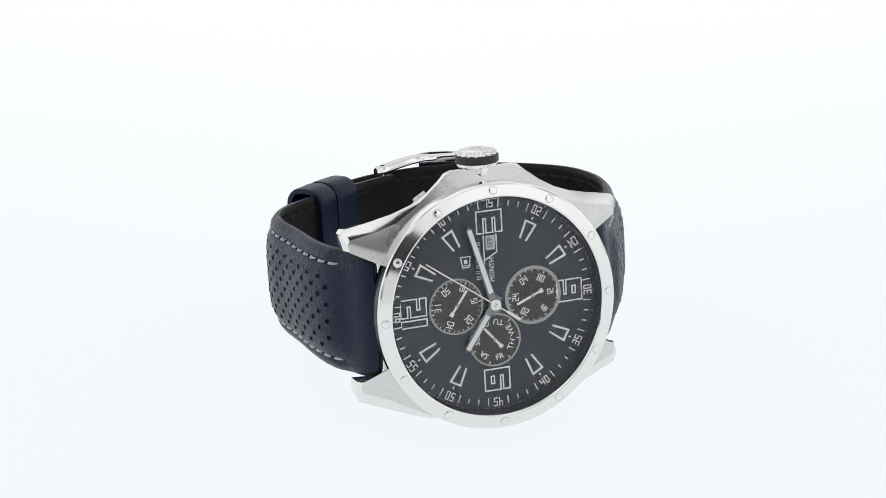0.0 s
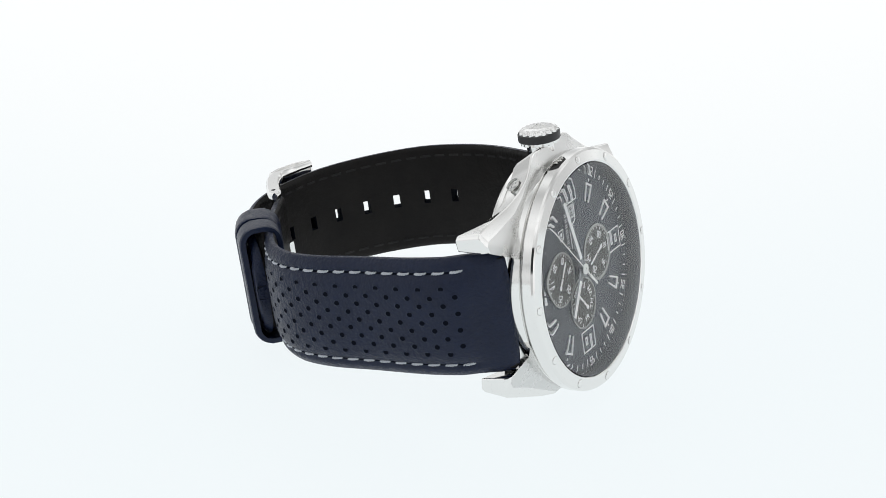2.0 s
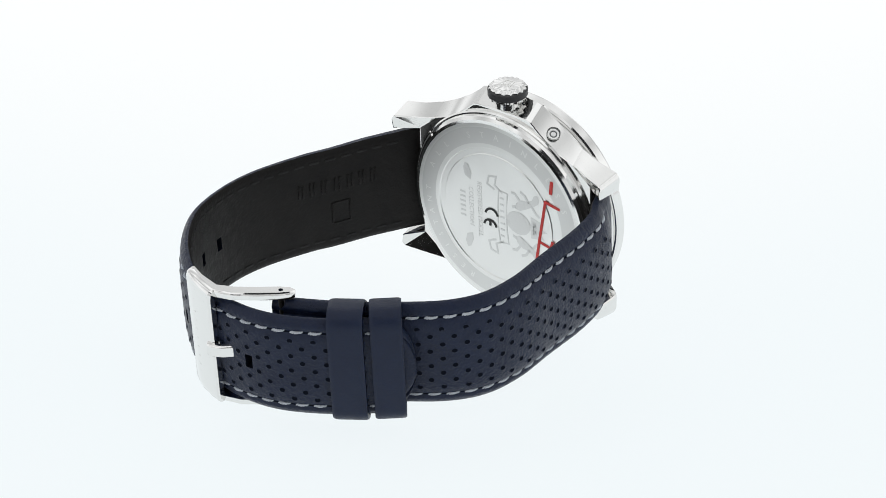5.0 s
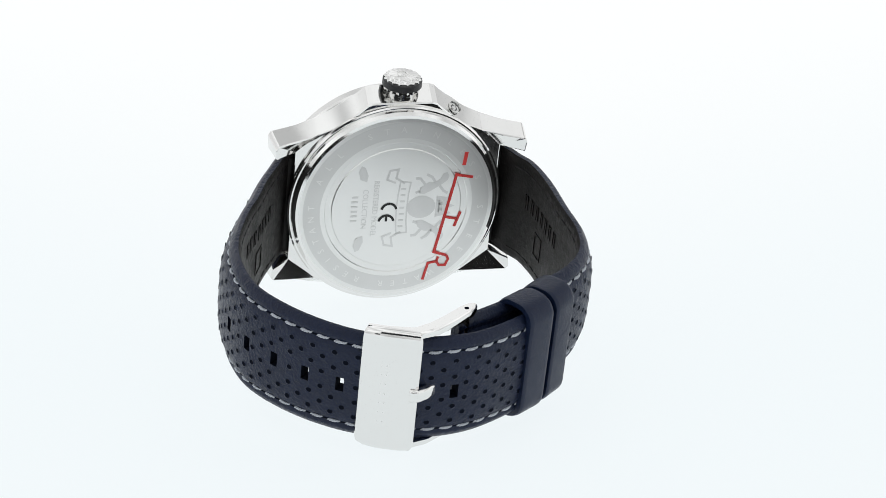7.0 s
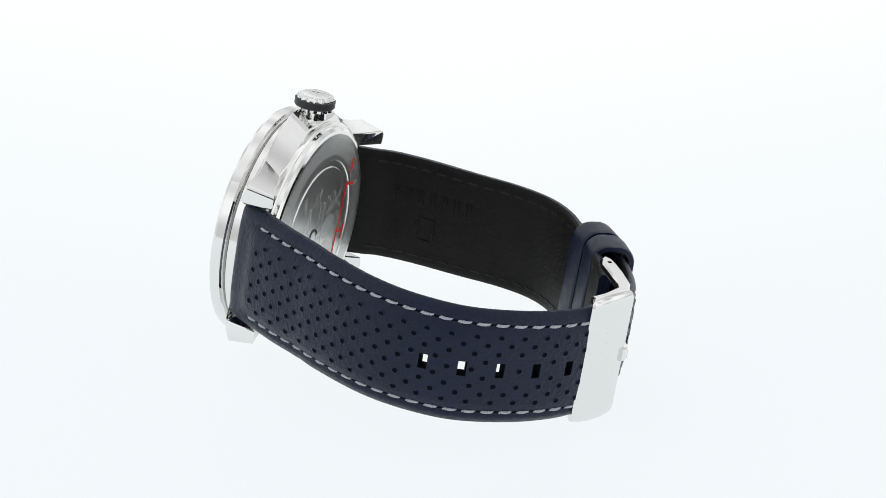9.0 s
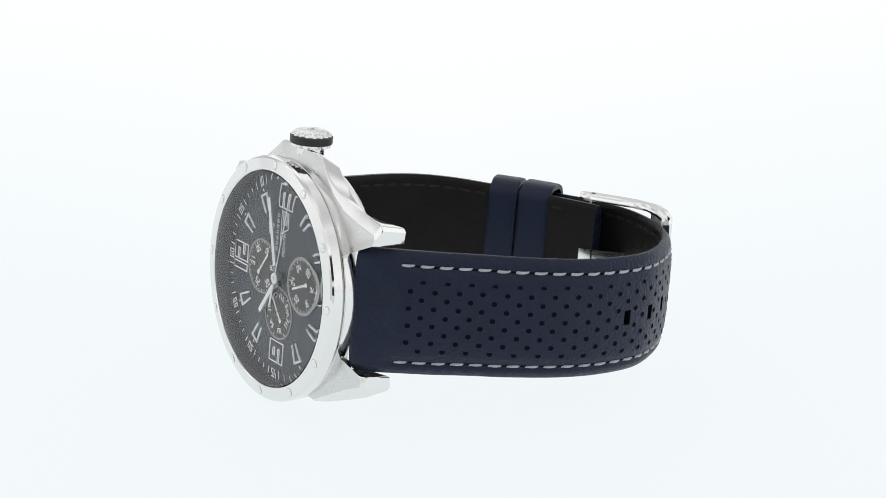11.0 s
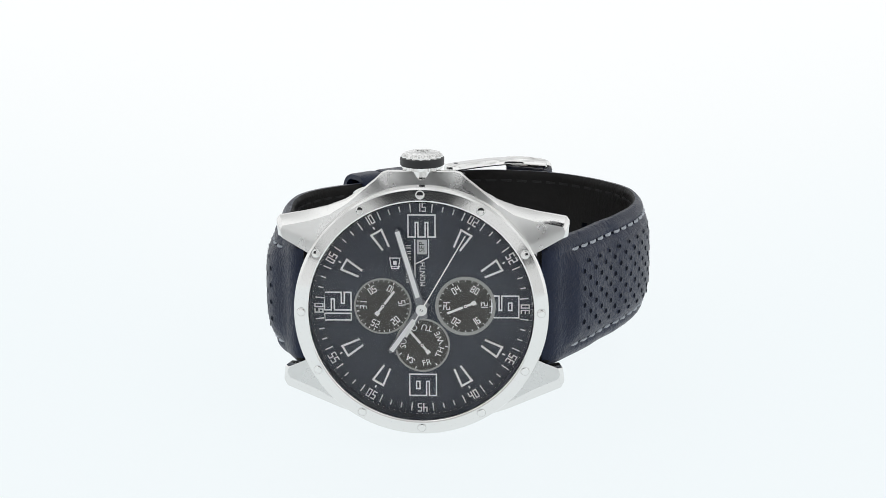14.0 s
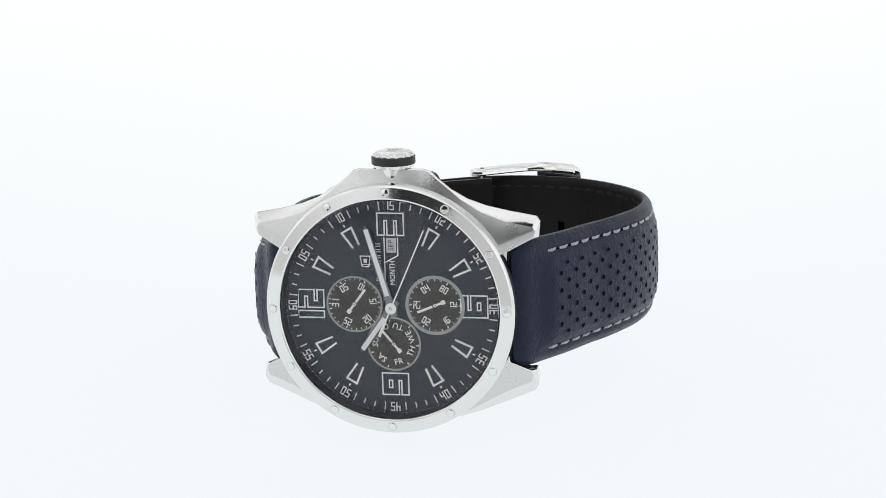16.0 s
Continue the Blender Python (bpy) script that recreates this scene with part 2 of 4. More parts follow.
def build_case():
    """Satin front faces fall away from under the bezel; a polished chamfer runs along lugs and crown guard; flanks lean in to the back."""
    bm = bmesh.new()
    outline = case_outline()
    inner, ridge, front, back = [], [], [], []
    for p in outline:
        x, z = p / MM
        r = p.length / MM
        k = min(1.0, max(0.0, abs(x) - 17) / 9)
        hub = p.normalized() * 20.6
        inner.append(bm.verts.new(Vector((hub.x, 3.9, hub.y)) * MM))
        if abs(x) < 22.5 and abs(z) < 11.95:
            ridge.append(bm.verts.new(Vector((x * 0.97, 5.4, z)) * MM))
            front.append(bm.verts.new(Vector((x, 6.0, z)) * MM))
            back.append(bm.verts.new(Vector((x, 9.2, z)) * MM))
            continue
        fall = 4.2 + min(1.7, max(0.0, r - 22.0) * 0.30)
        cut = 0.35 + 1.45 * min(1.0, max(0.0, abs(x) - 11.0) / 7.0)
        rx = math.copysign(max(0.0, abs(x) - 0.35 * cut), x)
        rz = math.copysign(max(min(abs(z), 12.05), abs(z) - cut), z)
        if abs(z) < 12.2:
            rz = z
        ridge.append(bm.verts.new(Vector((rx, fall, rz)) * MM))
        front.append(bm.verts.new(Vector((x, fall + 0.6 * cut, z)) * MM))
        bx = math.copysign(20 + (abs(x) - 20) * 0.88, x) if abs(x) > 20 else x
        bz = max(12.0, z - 2.4 + 1.6 * k) if z > 0 else -11.6 - 0.7 * k + (z + 11.6) * (0.62 + 0.1 * k)
        back.append(bm.verts.new(Vector((bx, 9.2 + 3.2 * k, bz)) * MM))
    n = len(outline)
    bm.faces.new(inner)
    bm.faces.new(back[::-1])
    for i in range(n):
        j = (i + 1) % n
        bm.faces.new((ridge[i], ridge[j], inner[j], inner[i])).material_index = 1
        bm.faces.new((front[i], front[j], ridge[j], ridge[i]))
        bm.faces.new((front[j], front[i], back[i], back[j]))
    bmesh.ops.recalc_face_normals(bm, faces=bm.faces[:])
    es = [e for e in bm.edges if len(e.link_faces) == 2 and e.calc_face_angle(0) > 0.45 and e.verts[0] not in inner]
    bmesh.ops.bevel(bm, geom=es, offset=0.22 * MM, segments=2, affect="EDGES", profile=0.5, clamp_overlap=True)
    bmesh.ops.triangulate(bm, faces=[f for f in bm.faces if len(f.verts) > 4])
    case = finish(bm, "case", STEEL, watch, "polished steel middle case with four lugs", 13, mats=[STEEL, LUG_SATIN])
    # step under the bezel
    bm = bmesh.new()
    lathe(bm, [(r * MM, h * MM) for r, h in ((19.0, 2.9), (21.3, 2.9), (21.7, 3.2), (21.7, 4.9), (19.0, 4.9))])
    finish(bm, "case_step", STEEL, case)
    # darker ring added for the shade line between bezel and case
    bm = bmesh.new()
    lathe(bm, [(r * MM, h * MM) for r, h in ((20.6, 2.3), (21.4, 2.32), (21.4, 2.95), (20.6, 3.0))])
    finish(bm, "bezel_shade_ring", RING_GREY, case, "thin grey steel ring standing in for the shaded gap under the bezel")
    # recessed corrector on the case flank
    bm = bmesh.new()
    prof = [(0.0001, 0.02), (0.45, 0.04), (0.5, -0.06), (0.72, -0.06), (0.76, 0.05), (1.12, 0.06), (1.15, -0.02), (1.3, -0.02), (1.3, 0.5)]
    rings = lathe(bm, [(r * MM, h * MM) for r, h in prof], 32)
    # both ring grooves are painted dark grey, standing in for their shade
    for k in (2, 6):
        for v in rings[k]:
            for f in v.link_faces:
                if all(q in rings[k] or q in rings[k + 1] for q in f.verts):
                    f.material_index = 1
    up = Vector((-0.457, 0.392, 0.80)).normalized()
    ob = finish(bm, "corrector", SATIN, case, "round recessed date corrector", 30, mats=[SATIN, GROOVE_SHADE])
    ob.matrix_basis = Matrix.Translation((-10.86 * MM, 7.32 * MM, 19.62 * MM)) @ up.to_track_quat("Y", "Z").to_matrix().to_4x4()
    return case


BEZEL_Y = -0.45 * MM


def build_bezel():
    bm = bmesh.new()
    prof = [(19.55, 1.2), (19.55, 0.28), (19.72, 0.13), (19.95, 0.10), (21.75, 0.42), (22.05, 0.62), (22.2, 1.0), (22.2, 2.65), (21.9, 2.95), (19.9, 3.7), (19.55, 3.7), (19.55, 1.2)]
    lathe(bm, [(r * MM, h * MM) for r, h in prof], 144)
    bezel = finish(bm, "bezel", BEZEL, watch, "wide brushed steel bezel ring", 9)
    bezel.location.y = BEZEL_Y
    bm = bmesh.new()
    prof = [(0.50, -0.12), (0.60, -0.105), (0.68, -0.06), (0.72, 0.02), (0.72, 0.3)]
    rings = lathe(bm, [(r * MM, h * MM) for r, h in prof], 20)
    cap(bm, rings[0])
    seat = lathe(bm, [(0.68 * MM, -0.02 * MM), (0.81 * MM, -0.02 * MM)], 20)
    for v in seat[0]:
        for f in v.link_faces:
            f.material_index = 1
    first = finish(bm, "bezel_stud", STEEL, bezel, "small round polished stud", 20, mats=[BEZEL, ETCH])
    tilt = math.degrees(math.atan2(0.32, 1.8))
    for i in range(12):
        a = radians(30 * i)
        ob = first if i == 0 else new("bezel_stud", first.data)
        ob.parent = bezel
        if i:
            tagged(ob, "small round polished stud")
        x, z = 20.9 * math.sin(a), 20.9 * math.cos(a)
        ob.matrix_basis = Matrix.Translation((x * MM, 0.262 * MM, z * MM)) @ Matrix.Rotation(a, 4, "Y") @ pose(0, 0, 0, -tilt, 0, 0)
    bm = bmesh.new()
    prof = [(0.001, -0.35), (6, -0.33), (12, -0.26), (17, -0.10), (19.0, 0.02), (19.45, 0.18), (19.5, 0.50), (17, 0.26), (12, 0.10), (6, 0.03), (0.001, 0.01)]
    lathe(bm, [(r * MM, h * MM) for r, h in prof], 96)
    bmesh.ops.remove_doubles(bm, verts=bm.verts[:], dist=0.004 * MM)
    cr = finish(bm, "crystal", CRYSTAL, watch, "clear domed mineral crystal", 30)
    cr.visible_shadow = False
    cr.location.y = BEZEL_Y


DIAL_Y = 2.95


def big_numeral(kind):
    """Outline numerals drawn with thin silver lines, in millimetres round their middle."""
    w, h = 1.95, 2.35
    if kind == "3":
        return [[(-w, h), (w, h), (w, -h), (-w, -h), (-w, -h + 1.25), (w - 1.3, -h + 1.25), (w - 1.3, -0.62), (-w, -0.62), (-w, 0.62), (w - 1.3, 0.62), (w - 1.3, h - 1.25), (-w, h - 1.25), (-w, h)]]
    if kind == "6":
        return [[(w, h), (-w, h), (-w, -h), (w, -h), (w, 0.62), (-w + 1.3, 0.62), (-w + 1.3, h - 1.25), (w, h - 1.25), (w, h)],
                [(-w + 1.3, -0.55), (w - 1.25, -0.55), (w - 1.25, -h + 1.2), (-w + 1.3, -h + 1.2), (-w + 1.3, -0.55)]]
    if kind == "9":
        return [[(-x, -y) for x, y in line] for line in big_numeral("6")]
    two = [[(-1.6, h), (1.6, h), (1.6, -0.62), (-0.4, -0.62), (-0.4, -h + 1.2), (1.6, -h + 1.2), (1.6, -h), (-1.6, -h), (-1.6, 0.62), (0.4, 0.62), (0.4, h - 1.2), (-1.6, h - 1.2), (-1.6, h)]]
    one = [[(-0.75, h), (0.5, h), (0.5, -h), (-0.7, -h), (-0.7, h - 1.2), (-0.75, h)]]
    return [[(x + 0.95, y) for x, y in line] for line in two] + [[(x - 1.75, y) for x, y in line] for line in one]


def build_dial():
    bm = bmesh.new()
    prof = [(0.001, DIAL_Y), (16.6, DIAL_Y), (16.9, DIAL_Y - 0.10), (18.9, DIAL_Y - 0.24), (19.52, DIAL_Y - 0.4), (19.52, DIAL_Y + 0.6), (0.001, DIAL_Y + 0.6)]
    lathe(bm, [(r * MM, h * MM) for r, h in prof], 120)
    bmesh.ops.remove_doubles(bm, verts=bm.verts[:], dist=0.004 * MM)
    dial = finish(bm, "dial", DIAL, watch, "slate grey sunk dial with raised minute ring", 30)
    bm = bmesh.new()
    lathe(bm, [(r * MM, h * MM) for r, h in ((19.49, 0.10), (19.34, 0.15), (19.22, DIAL_Y - 0.36), (19.49, DIAL_Y - 0.34))], 120)
    finish(bm, "dial_flange", DIAL, dial, "slate inner wall between dial and crystal", 30)
    top = DIAL_Y - 0.02
    # big numerals
    for kind, u, v in (("12", 0.25, 14.75), ("3", 14.75, -0.05), ("6", 0.35, -14.6), ("9", -13.95, -0.1)):
        bm = bmesh.new()
        strokes(bm, big_numeral(kind), 0.23, on_dial(u, v, top), 0.10)
        finish(bm, "numeral", SILVER, dial, "outlined silver numeral " + kind, 0)
    # applied trapezoid markers, open towards the middle
    bm = bmesh.new()
    strokes(bm, [[(-0.62, -1.75), (-1.02, 1.55), (1.02, 1.55), (0.62, -1.75)]], 0.34, FACE, 0.22)
    m0 = finish(bm, "hour_marker", WHITE, dial, "raised white trapezoid hour marker", 0)
    bm = bmesh.new()
    strokes(bm, [[(0, -1.7), (0, 1.3)]], 1.05, FACE, 0.03)
    g0 = finish(bm, "marker_bed", DIAL, dial, "", 0)
    first = True
    for i in (1, 2, 4, 5, 7, 8, 10, 11):
        a = radians(30 * i)
        m = Matrix.Translation((-14.1 * math.cos(a) * MM, top * MM, 14.1 * math.sin(a) * MM)) @ Matrix.Rotation(a, 4, "Y")
        ob, gb = (m0, g0) if first else (new("hour_marker", m0.data), new("marker_bed", g0.data))
        first = False
        for o in (ob, gb):
            o.parent = dial
            o.matrix_basis = m
        tagged(ob, "raised white trapezoid hour marker")
    # minute track: ticks, five-minute figures, short pips
    bm = bmesh.new()
    ring_y = DIAL_Y - 0.23
    for i in range(60):
        if i % 5 == 0:
            continue
        a = 6 * i
        near = i % 5 in (1, 4)
        r0, r1 = (17.25, 18.65) if near else (17.55, 18.45)
        u, v = math.sin(radians(a)), math.cos(radians(a))
        strokes(bm, [[(u * r0, v * r0), (u * r1, v * r1)]], 0.21, on_dial(0, 0, ring_y), 0.04)
    for i in range(12):
        if i % 3 == 0:
            continue
        u, v = math.sin(radians(30 * i)), math.cos(radians(30 * i))
        strokes(bm, [[(u * 16.25, v * 16.25), (u * 16.75, v * 16.75)]], 0.26, on_dial(0, 0, top - 0.02), 0.04)
    for i in range(120):
        u, v = math.sin(radians(3 * i)), math.cos(radians(3 * i))
        strokes(bm, [[(u * 19.02, v * 19.02), (u * 19.14, v * 19.14)]], 0.10, on_dial(0, 0, ring_y - 0.14), 0.03)
    tagged(finish(bm, "minute_track", SILVER, dial, "", 0), kind="stuff")
    for i in range(1, 13):
        a = 30 * i
        inward = 4 <= i <= 8
        u, v = math.sin(radians(a)), math.cos(radians(a))
        figures("minute_figure", f"{i * 5:02d}", on_dial(u * 18.02, v * 18.02, ring_y, (180 - a) if inward else -a), 1.32, SILVER, dial, 0.2)
    # month window between three and the middle
    bm = bmesh.new()
    strokes(bm, [[(9.7, 0.0), (12.3, 0.0)]], 1.75, on_dial(0, -0.1, top), 0.05)
    finish(bm, "month_window", WINDOW, dial, "pale grey month window")
    lettering("month_word", "SEP", on_dial(11.0, -0.1, top - 0.06), 1.0, INK, dial, wide=0.95)
    bm = bmesh.new()
    strokes(bm, [[(12.4, 1.15), (4.3, 1.15)], [(12.4, -1.25), (9.2, -1.25), (7.9, 1.15)]], 0.2, on_dial(0, 0, top), 0.05)
    finish(bm, "month_frame", SILVER, dial, "", 0)
    lettering("month_caption", "MONTH", on_dial(6.1, -0.2, top), 1.0, SILVER, dial, wide=0.86)
    # maker's shield and name, as plain shapes
    bm = bmesh.new()
    strokes(bm, [[(7.2, 4.3), (7.5, 3.8), (7.5, 5.3)], ], 0.12, on_dial(0, 0, top), 0.04)
    strokes(bm, [[(7.1, 5.25), (9.0, 5.55), (9.0, 3.75), (7.1, 4.05), (7.1, 5.25)]], 0.16, on_dial(0, 0, top), 0.05)
    strokes(bm, [[(7.8, 4.65), (8.5, 4.65)]], 0.6, on_dial(0, 0, top), 0.05)
    finish(bm, "shield_mark", SILVER, dial, "", 0)
    bm = bmesh.new()
    for k in range(7):
        u = 4.7 + 1.02 * k
        strokes(bm, [[(u, 2.75), (u, 1.85)], [(u + 0.4, 2.75), (u + 0.4, 1.85)]], 0.15, on_dial(0, 0, top), 0.04)
    finish(bm, "name_bars", SILVER, dial, "", 0)
    return dial


def build_subdial(label, u, v, r, ring, words, ticks, pointer_angle):
    bm = bmesh.new()
    y = DIAL_Y - 0.03
    rings = lathe(bm, [(r * MM, y * MM), (r * MM, (y - 0.03) * MM), (0.001 * MM, (y - 0.03) * MM)], 64, centre=(-v * MM, 0, u * MM))
    sub = finish(bm, "subdial", SUBDIAL, watch, label, 0)
    bm = bmesh.new()
    lathe(bm, [((r - 0.02) * MM, y * MM), ((r - 0.02) * MM, (y - 0.14) * MM), ((r + ring) * MM, (y - 0.14) * MM), ((r + ring) * MM, (y + 0.02) * MM)], 72, centre=(-v * MM, 0, u * MM))
    finish(bm, "subdial_ring", RING_GREY, sub, "thin raised grey steel ring")
    bm = bmesh.new()
    for a, big in ticks:
        s, c = math.sin(radians(a)), math.cos(radians(a))
        r0 = r - (0.55 if big else 0.42)
        strokes(bm, [[(u + s * r0, v + c * r0), (u + s * (r - 0.1), v + c * (r - 0.1))]], 0.16 if big else 0.11, on_dial(0, 0, y - 0.04), 0.03)
    finish(bm, "subdial_ticks", SILVER, sub, "", 0)
    for text, a, rr, h in words:
        s, c = math.sin(radians(a)), math.cos(radians(a))
        turn = -a if a <= 95 or a >= 275 else 180 - a
        place = on_dial(u + s * rr, v + c * rr, y - 0.04, turn)
        if text.isdigit():
            figures("subdial_figure", text, place, h * 0.95, SILVER, sub, 0.15)
        else:
            lettering("subdial_figure", text, place, h, SILVER, sub)
    bm = bmesh.new()
    L = r * 0.72
    strokes(bm, [[(0, -0.3), (0, -L * 0.40)]], 0.40, FACE, 0.06)
    strokes(bm, [[(0, 0.5), (0, L)]], 0.42, FACE, 0.06)
    strokes(bm, [[(0, -L * 0.36), (0, -L * 0.58)]], 0.75, FACE, 0.06)
    strokes(bm, [arc(0, 0, 0.24, 0, 360, 10)[:-1] + [(0.0, 0.24)]], 0.14, FACE, 0.08)
    po = finish(bm, "subdial_pointer", WHITE, sub, "small white pointer", 0)
    po.matrix_basis = Matrix.Translation((-v * MM, (y - 0.25) * MM, u * MM)) @ Matrix.Rotation(radians(pointer_angle), 4, "Y")
    return sub


def pointer_shape(bm, length, tail, w0, w1, thick):
    """A tapered pointer along v with a raised white spine."""
    out = [(-w0, -tail), (w0, -tail), (w0, 2.0), (w1, length - 0.7), (0, length), (-w1, length - 0.7), (-w0, 2.0)]
    a = [bm.verts.new(FACE @ Vector((x * MM, y * MM, 0))) for x, y in out]
    b = [bm.verts.new(FACE @ Vector((x * 0.8 * MM, y * MM * (0.985 if y > 0 else 0.98), thick * MM))) for x, y in out]
    n = len(out)
    bm.faces.new(a)
    bm.faces.new(b[::-1])
    for i in range(n):
        j = (i + 1) % n
        bm.faces.new((a[i], a[j], b[j], b[i]))


def build_pointers():
    made = {}
    for name, ang, length, w0, w1, y, lab in (("hour_pointer", 305.6, 9.9, 0.72, 0.62, 2.1, "broad steel hour pointer with white stripe"),
                                              ("minute_pointer", 73.6, 15.2, 0.72, 0.55, 1.8, "long steel minute pointer with white stripe")):
        bm = bmesh.new()
        pointer_shape(bm, length, 1.6, w0, w1, 0.12)
        ob = finish(bm, name, POINTER, watch, lab, 0)
        bm = bmesh.new()
        strokes(bm, [[(0, 2.3), (0, length - 0.6)]], 0.80, FACE, 0.06)
        s = finish(bm, "white_stripe", WHITE, ob, "", 0)
        s.matrix_basis = Matrix.Translation((0, -0.12 * MM, 0))
        ob.matrix_basis = Matrix.Translation((0, y * MM, 0)) @ Matrix.Rotation(radians(ang), 4, "Y")
    bm = bmesh.new()
    strokes(bm, [[(0, -3.0), (0, 15.4)]], 0.23, FACE, 0.08)
    strokes(bm, [[(0, -5.6), (0, -2.6)]], 0.5, FACE, 0.08)
    lathe(bm, [(0.001, -0.16 * MM), (0.3 * MM, -0.14 * MM), (0.35 * MM, 0.0), (0.001, 0.0)], 20)
    sec = finish(bm, "second_pointer", SATIN, watch, "thin steel second pointer with short tail", 30)
    bm = bmesh.new()
    lathe(bm, [(0.001, 1.55 * MM), (0.75 * MM, 1.55 * MM), (0.8 * MM, 1.65 * MM), (0.8 * MM, 2.6 * MM), (0.001, 2.6 * MM)], 24)
    finish(bm, "pointer_hub", POINTER, watch, "round steel hub of the pointers", 30)
    return sec


def build_crown():
    yc = 7.0
    place = Matrix.Translation((0, yc * MM, -0.15 * MM))
    bm = bmesh.new()
    prof = [(0.001, 27.25), (2.6, 27.2), (3.1, 27.0), (3.5, 26.6), (3.5, 26.3), (3.1, 26.25), (3.1, 24.9), (3.4, 24.85), (3.4, 24.3), (3.1, 24.2), (2.5, 24.1), (2.5, 22.6), (0.001, 22.6)]
    global wave_rows
    wave_rows = [False, False, True, True, True, False, False, True, True, False, False, False, False]
    lathe(bm, [(r * MM, h * MM) for r, h in prof], 96, wave=lambda a: 0.16 * MM * math.cos(16 * a), axis="Z")
    bmesh.ops.transform(bm, matrix=place, verts=bm.verts[:])
    crown = finish(bm, "crown", STEEL, watch, "scalloped polished steel winding crown", 35)
    bm = bmesh.new()
    prof = [(3.0, 26.35), (3.72, 26.33), (3.85, 26.2), (3.85, 25.05), (3.72, 24.9), (3.0, 24.88)]
    lathe(bm, [(r * MM, h * MM) for r, h in prof], 64, axis="Z")
    bmesh.ops.transform(bm, matrix=place, verts=bm.verts[:])
    finish(bm, "crown_ring", BLACK, crown, "black rubber ring round the crown")
    # raised shield outline on the crown's end
    bm = bmesh.new()
    strokes(bm, [[(-1.2, 0.9), (1.2, 0.9), (0.75, -1.1), (-0.75, -1.1), (-1.2, 0.9)], [(-0.35, -0.7), (-0.35, 0.5), (0.5, 0.5)], [(-0.35, -0.05), (0.35, -0.05)]], 0.22,
            Matrix.Translation((0, yc * MM, 27.07 * MM)) @ pose(0, 0, 0, 0, 0, 0), 0.08)
    finish(bm, "crown_mark", SATIN, crown, "", 0)


